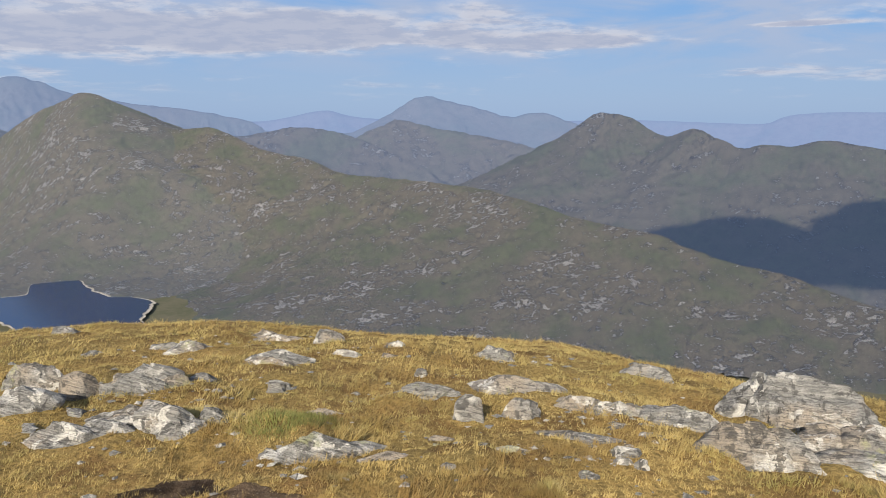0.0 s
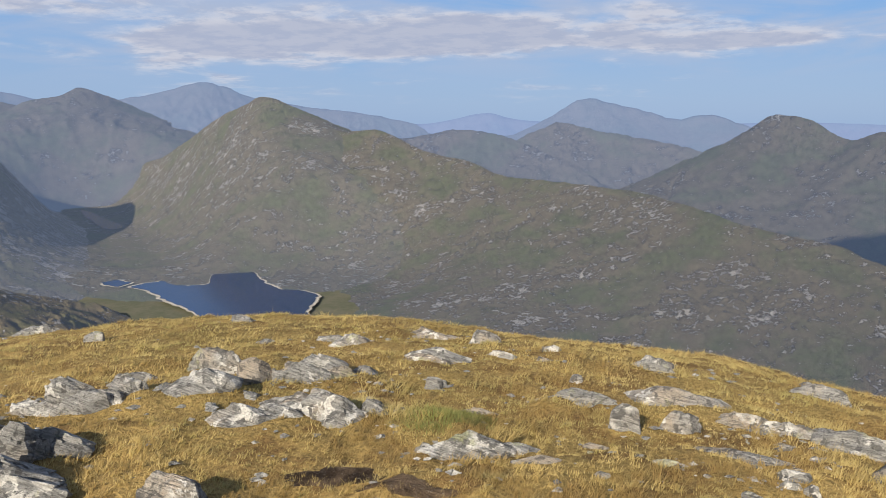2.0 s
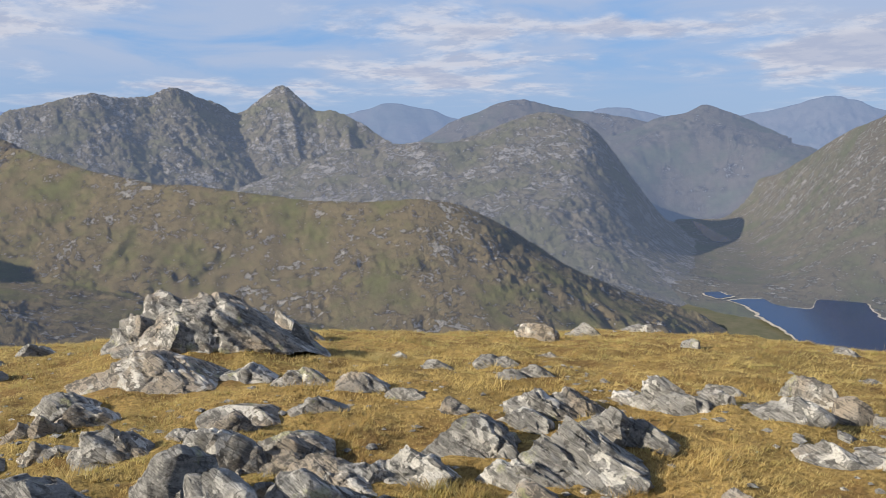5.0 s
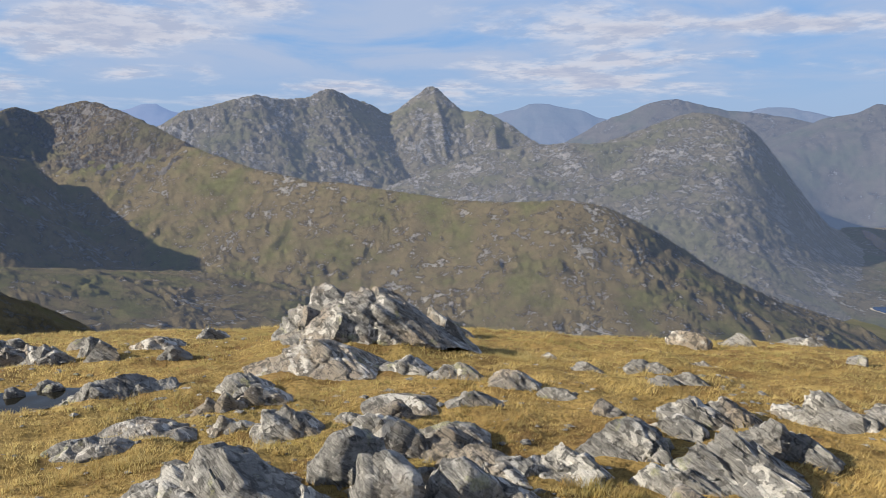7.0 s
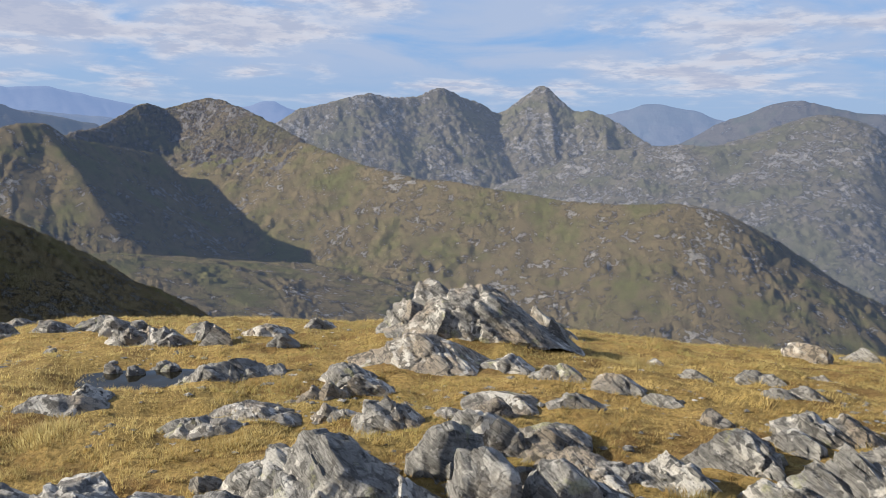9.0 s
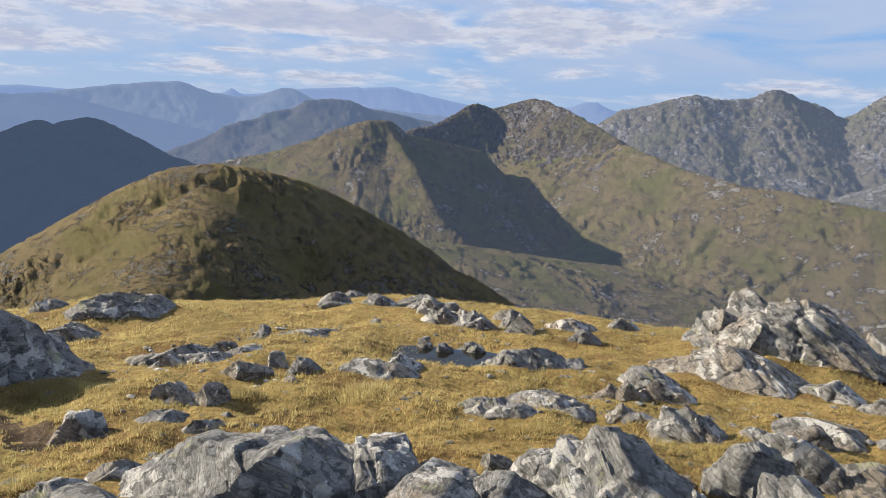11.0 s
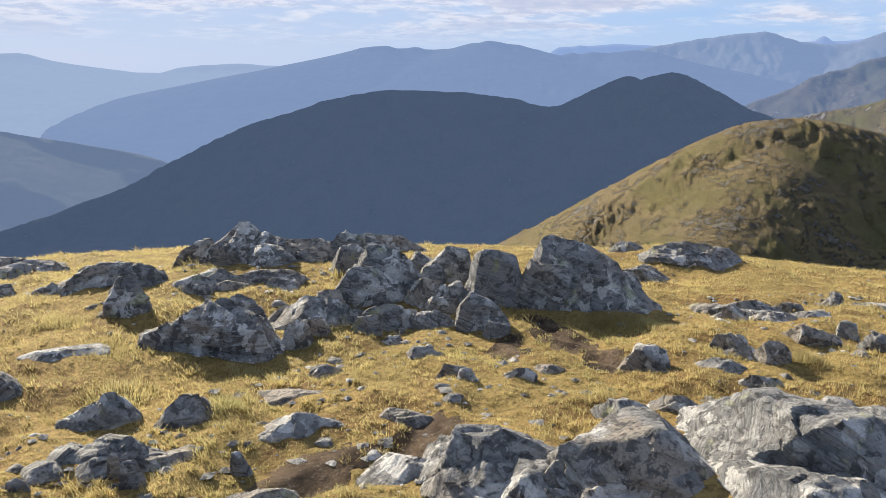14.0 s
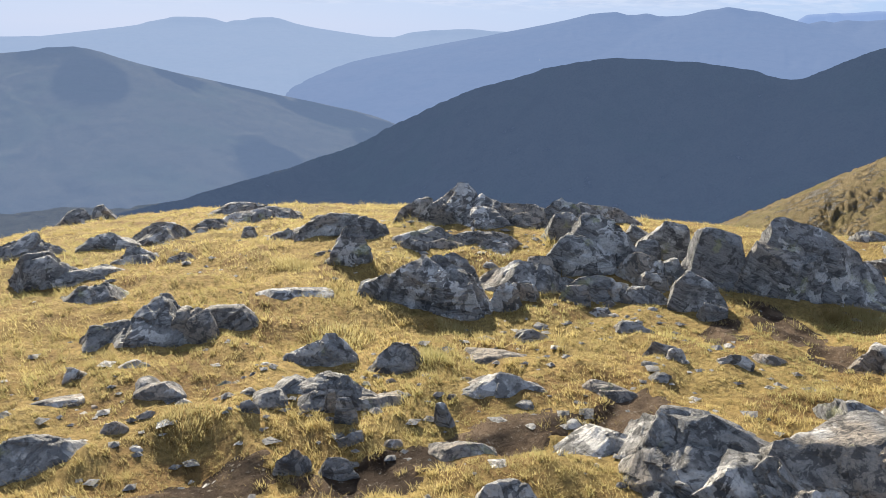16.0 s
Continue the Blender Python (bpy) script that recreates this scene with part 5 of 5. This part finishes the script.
rock('s', -3.13, -5.69, 0.43, 0.25, 0.06, 151, 426, 1)
rock('s', -3.41, -5.40, 0.34, 0.20, 0.08, 148, 427, 0)
rock('k', -2.87, -5.74, 0.25, 0.15, 0.07, 153, 428, 0)
rock('s', -10.18, -1.08, 0.62, 0.36, 0.16, 96, 429, 1)
rock('s', -9.12, -0.57, 0.62, 0.36, 0.15, 94, 430, 1)
rock('b', -8.60, -0.00, 0.41, 0.24, 0.22, 90, 431, 1)
rock('s', -8.81, 0.67, 0.66, 0.38, 0.11, 86, 432, 1)
rock('s', -9.44, 1.32, 0.52, 0.30, 0.16, 82, 433, 1)
rock('s', -5.53, 0.96, 0.43, 0.25, 0.15, 80, 434, 1)
rock('s', -4.63, 1.02, 0.51, 0.29, 0.19, 78, 435, 1)
rock('s', -5.13, 0.18, 0.58, 0.34, 0.07, 88, 436, 1)
rock('s', -4.90, -0.20, 0.41, 0.24, 0.07, 92, 437, 1)
rock('s', -4.59, 2.29, 0.44, 0.25, 0.09, 64, 438, 1)
rock('s', -3.89, 1.76, 0.34, 0.20, 0.15, 66, 439, 0)
rock('s', -4.61, 3.99, 0.30, 0.17, 0.07, 49, 440, 0)
rock('s', -3.65, 3.67, 0.56, 0.32, 0.16, 45, 441, 1)
rock('k', -3.64, 3.23, 0.42, 0.24, 0.13, 48, 442, 1)
rock('s', -3.05, 3.55, 0.61, 0.36, 0.13, 41, 443, 1)
rock('s', -3.00, 2.70, 0.60, 0.35, 0.13, 48, 444, 1)
rock('s', -5.46, 4.48, 0.34, 0.20, 0.09, 51, 445, 0)
rock('s', -5.64, 3.99, 0.34, 0.20, 0.09, 55, 446, 0)
rock('k', -4.15, 1.37, 0.29, 0.17, 0.15, 72, 447, 0)
rock('s', -13.75, -2.77, 0.65, 0.38, 0.16, 101, 448, 1)
rock('s', -10.12, -1.14, 0.61, 0.35, 0.18, 96, 449, 1)
rock('k', -9.99, -0.77, 0.40, 0.23, 0.13, 94, 450, 1)
rock('b', -8.44, 0.06, 0.34, 0.20, 0.18, 90, 451, 0)
rock('s', -5.89, -2.64, 0.65, 0.37, 0.14, 114, 452, 1)
rock('k', -6.19, -2.42, 0.27, 0.15, 0.11, 111, 453, 0)
rock('s', -7.50, -1.97, 0.36, 0.21, 0.10, 105, 454, 0)
rock('k', -7.23, -2.42, 0.20, 0.12, 0.07, 109, 455, 0)
rock('s', -5.69, -0.88, 0.47, 0.27, 0.13, 99, 456, 1)
rock('s', -5.03, 0.31, 0.38, 0.22, 0.06, 86, 457, 1)
rock('s', -4.65, 9.33, 0.42, 0.24, 0.12, 26, 458, 1)
rock('s', -2.51, 7.44, 0.48, 0.28, 0.10, 19, 459, 1)
rock('s', -2.05, 8.51, 0.41, 0.24, 0.09, 14, 460, 1)
rock('s', -0.55, 7.60, 0.26, 0.15, 0.07, 4, 461, 0)
rock('s', 0.45, 7.58, 0.36, 0.21, 0.11, -3, 462, 0)
rock('s', 1.94, 7.75, 0.49, 0.28, 0.10, -14, 463, 1)
rock('s', 1.44, 5.25, 0.49, 0.28, 0.13, -15, 464, 1)
rock('s', 1.12, 5.37, 0.34, 0.20, 0.09, -12, 465, 0)
rock('s', -1.95, 4.67, 0.70, 0.40, 0.09, 23, 466, 1)
rock('s', -2.31, 4.41, 0.51, 0.30, 0.10, 28, 467, 1)
rock('k', 0.96, 4.12, 0.18, 0.10, 0.06, -13, 468, 0)
rock('s', 0.83, 4.60, 0.39, 0.23, 0.06, -10, 469, 1)


# loose small stones that have come off the larger rocks
def loose_stones(count, seed):
    rng = np.random.default_rng(seed)
    main = list(ROCKS)
    for k in range(count):
        rx, ry, w, d, turn = main[rng.integers(len(main))]
        a = rng.uniform(0, 2 * math.pi)
        reach = 0.55 * w + 0.12 + abs(rng.normal(0, 0.35))
        x, y = rx + math.cos(a) * reach, ry + math.sin(a) * reach
        if math.hypot(x, y) < 2.3:
            continue
        size = float(np.clip(rng.lognormal(-2.75, 0.5), 0.03, 0.18))
        ob = rock("ks"[int(rng.integers(2))], x, y, size, size * rng.uniform(0.6, 1.0), size * rng.uniform(0.14, 0.28), rng.uniform(0, 180), 900 + k, 3)
        ob.name = ob.data.name = "loose_stone"
        tagged(ob, "small loose grey stone lying in the grass", "stone", "loose stones on the summit")


loose_stones(150, 12)


def pebbles(count, seed):
    """Small angular chips of rock and quartz strewn round the outcrops."""
    rng = np.random.default_rng(seed)
    main = np.array([(x, y, w) for x, y, w, d, turn in ROCKS])
    pick = main[rng.integers(len(main), size=count)]
    a = rng.uniform(0, 2 * math.pi, count)
    reach = 0.5 * pick[:, 2] + np.abs(rng.normal(0, 0.3, count))
    x, y = pick[:, 0] + np.cos(a) * reach, pick[:, 1] + np.sin(a) * reach
    size = np.clip(rng.lognormal(-3.85, 0.5, count), 0.008, 0.05)
    z = ground_height(x, y) + size * 0.12
    shape = np.array([(1, 0, 0), (0, 1, 0), (-1, 0, 0), (0, -1, 0), (0, 0, 1), (0, 0, -1)], float)
    co = shape[None] * rng.uniform(0.5, 1.3, (count, 6, 1)) * (size[:, None] * (1.0, 1.0, 0.34))[:, None, :]
    turn = rng.uniform(0, math.pi, count)
    c, s = np.cos(turn)[:, None], np.sin(turn)[:, None]
    co = np.stack([co[:, :, 0] * c - co[:, :, 1] * s + x[:, None], co[:, :, 0] * s + co[:, :, 1] * c + y[:, None], co[:, :, 2] + z[:, None]], 2)
    tri = np.array([(0, 1, 4), (1, 2, 4), (2, 3, 4), (3, 0, 4), (1, 0, 5), (2, 1, 5), (3, 2, 5), (0, 3, 5)])
    faces = (tri[None] + 6 * np.arange(count)[:, None, None]).reshape(-1, 3)
    me = bpy.data.meshes.new("pebbles")
    me.from_pydata(co.reshape(-1, 3).tolist(), [], faces.tolist())
    me.materials.append(ROCK)
    return tagged(new("pebbles", me), "small chips of grey rock and white quartz", "pebbles", kind="stuff")


pebbles(2400, 31)


# ---------------------------------------------------------------- grass
def straw_material(name, low, middle, high):
    m, add, link, shader, where, out = blank(name)
    rnd = where.outputs["Random Per Island"]
    p = where.outputs["Position"]
    patch = noise_node(add, link, p, 0.7, 4, 0.6)
    ramp = add("ShaderNodeValToRGB")
    link(rnd, ramp.inputs[0])
    e = ramp.color_ramp.elements
    e[0].position, e[0].color = 0.0, low
    e[1].position, e[1].color = 1.0, high
    mid = e.new(0.5)
    mid.color = middle
    colour = mixed(add, link, math_node(add, link, "MULTIPLY", band(add, link, patch, 0.50, 0.62), 0.65), ramp.outputs[0], tuple(0.55 * c for c in middle[:3]))
    sward = noise_node(add, link, p, 0.8, 6, 0.7)
    colour = mixed(add, link, math_node(add, link, "MULTIPLY", band(add, link, sward, 0.52, 0.62), 0.6), colour, (0.25, 0.225, 0.07))
    colour = mixed(add, link, math_node(add, link, "MULTIPLY", band(add, link, sward, 0.44, 0.36), 0.6), colour, (0.36, 0.19, 0.07))
    part_ = add("ShaderNodeSeparateXYZ")
    link(p, part_.inputs[0])
    cool = math_node(add, link, "ADD", part_.outputs[1], math_node(add, link, "MULTIPLY", patch, 4.0))
    colour = mixed(add, link, math_node(add, link, "MULTIPLY", band(add, link, cool, 4.0, 8.0), 0.38), colour, (0.33, 0.30, 0.12))
    # darker brown and brighter spots a hand's width to a stride across
    tuft = noise_node(add, link, p, 2.6, 6, 0.68)
    colour = mixed(add, link, math_node(add, link, "MULTIPLY", band(add, link, tuft, 0.48, 0.56), 0.8), colour, (middle[0] * 0.48, middle[1] * 0.40, middle[2] * 0.36))
    colour = mixed(add, link, math_node(add, link, "MULTIPLY", band(add, link, tuft, 0.46, 0.36), 0.35), colour, tuple(1.3 * c for c in middle[:3]))
    link(colour, shader.inputs["Base Color"])
    shader.inputs["Roughness"].default_value = 0.8
    shader.inputs["Specular IOR Level"].default_value = 0.15
    glow = add("ShaderNodeBsdfTranslucent")
    link(mixed(add, link, 0.42, colour, (0.58, 0.60, 0.30)), glow.inputs["Color"])
    both = add("ShaderNodeMixShader", Fac=0.45)
    link(shader.outputs[0], both.inputs[1])
    link(glow.outputs[0], both.inputs[2])
    link(both.outputs[0], out.inputs[0])
    return m


STRAW = straw_material("dry_grass_blades", (0.32, 0.20, 0.07, 1), (0.48, 0.345, 0.135, 1), (0.63, 0.49, 0.23, 1))


def grass_sheet(count, r_near, r_far, seed, turn_from=-33, turn_to=184):
    """Blades of short mountain grass in loose tufts over the summit, none where a rock lies."""
    rng = np.random.default_rng(seed)
    az = np.radians(rng.uniform(turn_from, turn_to, count))
    r = r_near * (r_far / r_near) ** rng.uniform(0, 1, count)
    x, y = -np.sin(az) * r, np.cos(az) * r
    # draw the blades together into tufts
    cell = 0.05 * 2.0 ** np.floor(np.log2(1 + 0.24 * r) + rng.uniform(0, 1, count))
    tx, ty = np.floor(x / cell), np.floor(y / cell)
    jx, jy = hash2(tx, ty, 5) / 4294967296.0, hash2(tx, ty, 6) / 4294967296.0
    pull = rng.uniform(0.0, 0.8, count)
    x = x + ((tx + jx) * cell - x) * pull
    y = y + ((ty + jy) * cell - y) * pull
    clear = np.ones(count, bool)
    for rx, ry, w, d, turn in ROCKS:
        c, s = math.cos(radians(turn)), math.sin(radians(turn))
        u, v = (x - rx) * c + (y - ry) * s, -(x - rx) * s + (y - ry) * c
        clear &= (u / (0.46 * w)) ** 2 + (v / (0.46 * d)) ** 2 > 1
    for rx, ry, w, d, turn in BARE:
        c, s = math.cos(radians(turn)), math.sin(radians(turn))
        u, v = (x - rx) * c + (y - ry) * s, -(x - rx) * s + (y - ry) * c
        clear &= (u / (0.46 * w)) ** 2 + (v / (0.46 * d)) ** 2 > 0.55 + 1.1 * fbm(x, y, 0.15, 3, 91)
    x, y = x[clear], y[clear]
    n = len(x)
    r = np.hypot(x, y)
    z = ground_height(x, y)
    lush = np.clip(0.45 + 0.9 * fbm(x, y, 0.8, 3, 77), 0.0, 1.2)
    tuft = hash2(np.floor(x / 0.13), np.floor(y / 0.13), 9) / 4294967296.0
    tall = (0.012 + 0.022 * lush + 0.06 * lush * np.clip(tuft - 0.86, 0, 1) / 0.14) * rng.uniform(0.5, 1.25, n) + 0.0008 * r
    wide = 0.00095 + 0.00037 * r
    lean = rng.normal(0, 1.0, n)
    turn = rng.uniform(0, 2 * math.pi, n)
    tipx, tipy = np.cos(turn) * lean * tall + 0.35 * tall, np.sin(turn) * lean * tall + 0.2 * tall
    face = rng.uniform(0, math.pi, n)
    ax, ay = np.cos(face) * wide, np.sin(face) * wide
    co = np.empty((n, 3, 3), np.float32)
    co[:, 0] = np.stack([x - ax, y - ay, z - 0.008], 1)
    co[:, 1] = np.stack([x + ax, y + ay, z - 0.008], 1)
    co[:, 2] = np.stack([x + tipx, y + tipy, z + tall], 1)
    me = bpy.data.meshes.new("grass")
    me.vertices.add(3 * n)
    me.vertices.foreach_set("co", co.ravel())
    me.loops.add(3 * n)
    me.loops.foreach_set("vertex_index", np.arange(3 * n, dtype=np.int32))
    me.polygons.add(n)
    me.polygons.foreach_set("loop_start", np.arange(0, 3 * n, 3, dtype=np.int32))
    me.polygons.foreach_set("loop_total", np.full(n, 3, dtype=np.int32))
    me.update(calc_edges=True)
    me.materials.append(STRAW)
    return tagged(new("grass", me), "short golden dry mountain grass", "grass", kind="stuff")


def soil_material():
    m, add, link, shader, where, out = blank("bare_peat_and_grit")
    p = where.outputs["Position"]
    grit = noise_node(add, link, p, 38.0, 7, 0.75)
    damp = noise_node(add, link, p, 4.0, 5, 0.6)
    colour = mixed(add, link, band(add, link, damp, 0.4, 0.62), (0.045, 0.03, 0.02), (0.17, 0.12, 0.08))
    colour = mixed(add, link, band(add, link, grit, 0.57, 0.66), colour, (0.30, 0.26, 0.21))
    link(colour, shader.inputs["Base Color"])
    shader.inputs["Roughness"].default_value = 0.95
    shader.inputs["Specular IOR Level"].default_value = 0.1
    bump(add, link, shader, math_node(add, link, "ADD", grit, math_node(add, link, "MULTIPLY", damp, 1.5)), 1.0, 0.06)
    return m


SOIL = soil_material()
BARE = []


def soil_patch(x, y, w, d, turn, seed):
    """A worn patch of bare peat that lies on the ground in an uneven outline."""
    n, m = 36, 10
    a = np.linspace(0, 2 * math.pi, n + 1)
    k = np.linspace(0, 1, m)
    A, K = np.meshgrid(a, k)
    edge = 1 + 0.35 * fbm(np.cos(A) * 1.7 + seed, np.sin(A) * 1.7, 1.0, 3, seed)
    u, v = np.cos(A) * K * edge * w / 2, np.sin(A) * K * edge * d / 2
    c, s = math.cos(radians(turn)), math.sin(radians(turn))
    xs, ys = x + u * c - v * s, y + u * s + v * c
    zs = ground_height(xs, ys) + 0.012 * (1 - K ** 3) - 0.004
    me = grid_mesh("bare_soil", xs, ys, zs)
    me.materials.append(SOIL)
    BARE.append((x, y, w, d, turn))
    return tagged(new("bare_soil", me), "worn patch of dark peat and grit in the grass", "soil", kind="structure")


soil_patch(-0.45, -2.93, 0.75, 0.34, 10, 3)
soil_patch(-1.02, -2.72, 0.85, 0.42, 5, 5)
soil_patch(-1.75, -2.72, 0.8, 0.36, -10, 8)
soil_patch(-2.3, -2.6, 0.6, 0.28, 20, 9)
soil_patch(-4.2, -3.2, 0.9, 0.4, 60, 11)
soil_patch(-3.75, -3.3, 0.6, 0.3, 40, 13)
soil_patch(-3.95, -2.65, 0.7, 0.34, 50, 15)
soil_patch(-1.35, 3.65, 0.7, 0.25, 10, 17)
soil_patch(-0.95, 3.5, 0.5, 0.2, 0, 19)
grass_sheet(720000, 1.9, 17.0, 4)
grass_sheet(30000, 0.35, 1.9, 6, 0, 360)
grass_sheet(50000, 1.9, 14.0, 7, 184, 327)


def tuft_patch(x, y, radius, count, high, material, label, seed):
    """A clump of longer grass blades, each bent over in two pieces."""
    rng = np.random.default_rng(seed)
    a, k = rng.uniform(0, 2 * math.pi, count), np.sqrt(rng.uniform(0, 1, count)) * radius * (0.7 + 0.5 * rng.uniform(0, 1, count))
    bx, by = x + np.cos(a) * k, y + np.sin(a) * k
    bz = ground_height(bx, by) - 0.005
    tall = high * rng.uniform(0.3, 0.75, count) * (1.1 - 0.5 * k / radius)
    way = a + rng.normal(0, 0.9, count)
    lean = rng.uniform(0.2, 0.9, count) * tall
    face = rng.uniform(0, math.pi, count)
    ax, ay = np.cos(face) * 0.0017, np.sin(face) * 0.0017
    mx, my, mz = bx + np.cos(way) * lean * 0.35, by + np.sin(way) * lean * 0.35, bz + tall * 0.65
    co = np.stack([np.stack([bx - ax, by - ay, bz], 1), np.stack([bx + ax, by + ay, bz], 1), np.stack([mx + ax * 0.8, my + ay * 0.8, mz], 1),
                   np.stack([mx - ax * 0.8, my - ay * 0.8, mz], 1), np.stack([bx + np.cos(way) * lean, by + np.sin(way) * lean, bz + tall * 0.92], 1)], 1)
    base = 5 * np.arange(count)[:, None]
    faces = [tuple(f) for f in (base + (0, 1, 2, 3)).tolist()] + [tuple(f) for f in (base + (3, 2, 4)).tolist()]
    me = bpy.data.meshes.new("grass_tuft")
    me.from_pydata(co.reshape(-1, 3).tolist(), [], faces)
    me.materials.append(material)
    return tagged(new("grass_tuft", me), label, "grass", kind="stuff")


GREEN = straw_material("green_grass_blades", (0.11, 0.12, 0.03, 1), (0.17, 0.19, 0.055, 1), (0.27, 0.27, 0.09, 1))
PALE = straw_material("pale_grass_blades", (0.38, 0.28, 0.11, 1), (0.52, 0.40, 0.18, 1), (0.66, 0.54, 0.30, 1))
for k, (x, y, radius, count) in enumerate(((-1.05, 4.62, 0.26, 1500), (-0.82, 4.66, 0.17, 800))):
    tuft_patch(x, y, radius, count, 0.09, GREEN, "patch of fresh green grass", 20 + k)
tuft_patch(1.51, 4.31, 0.16, 772, 0.06, PALE, 'clump of long pale dry grass', 40)
tuft_patch(-1.36, 4.62, 0.18, 847, 0.08, PALE, 'clump of long pale dry grass', 41)
tuft_patch(-1.60, 4.79, 0.13, 699, 0.10, PALE, 'clump of long pale dry grass', 42)
tuft_patch(0.46, 3.56, 0.08, 554, 0.12, PALE, 'clump of long pale dry grass', 43)
tuft_patch(-0.58, 3.70, 0.12, 651, 0.06, PALE, 'clump of long pale dry grass', 44)
tuft_patch(-4.51, -2.17, 0.15, 745, 0.08, PALE, 'clump of long pale dry grass', 45)
tuft_patch(-4.70, -1.75, 0.11, 635, 0.10, PALE, 'clump of long pale dry grass', 46)
tuft_patch(-4.81, -3.05, 0.21, 937, 0.12, PALE, 'clump of long pale dry grass', 47)
tuft_patch(-4.61, -3.17, 0.17, 801, 0.06, PALE, 'clump of long pale dry grass', 48)
tuft_patch(-1.83, -4.87, 0.27, 1099, 0.08, PALE, 'clump of long pale dry grass', 49)
tuft_patch(-1.84, -5.73, 0.17, 821, 0.10, PALE, 'clump of long pale dry grass', 50)
tuft_patch(-1.56, -4.21, 0.20, 898, 0.12, PALE, 'clump of long pale dry grass', 51)
tuft_patch(-4.85, -2.99, 0.29, 1177, 0.06, PALE, 'clump of long pale dry grass', 52)
tuft_patch(-1.40, 4.76, 0.23, 983, 0.08, PALE, 'clump of long pale dry grass', 53)
tuft_patch(-6.58, 4.05, 0.40, 1200, 0.10, PALE, 'clump of long pale dry grass', 54)
tuft_patch(-6.87, 4.04, 0.36, 1200, 0.12, PALE, 'clump of long pale dry grass', 55)
tuft_patch(-4.38, 0.01, 0.17, 801, 0.06, PALE, 'clump of long pale dry grass', 56)
tuft_patch(-2.27, -4.15, 0.14, 723, 0.08, PALE, 'clump of long pale dry grass', 57)
tuft_patch(-7.48, 2.94, 0.24, 1020, 0.10, PALE, 'clump of long pale dry grass', 58)
tuft_patch(-3.15, 2.18, 0.14, 705, 0.12, PALE, 'clump of long pale dry grass', 59)
tuft_patch(-2.60, 3.14, 0.13, 682, 0.06, PALE, 'clump of long pale dry grass', 60)
tuft_patch(-0.50, -3.37, 0.15, 763, 0.08, PALE, 'clump of long pale dry grass', 61)
tuft_patch(-1.80, -3.57, 0.12, 660, 0.10, PALE, 'clump of long pale dry grass', 62)
tuft_patch(-4.88, -1.03, 0.22, 970, 0.12, PALE, 'clump of long pale dry grass', 63)
tuft_patch(-4.96, 0.07, 0.23, 988, 0.06, PALE, 'clump of long pale dry grass', 64)
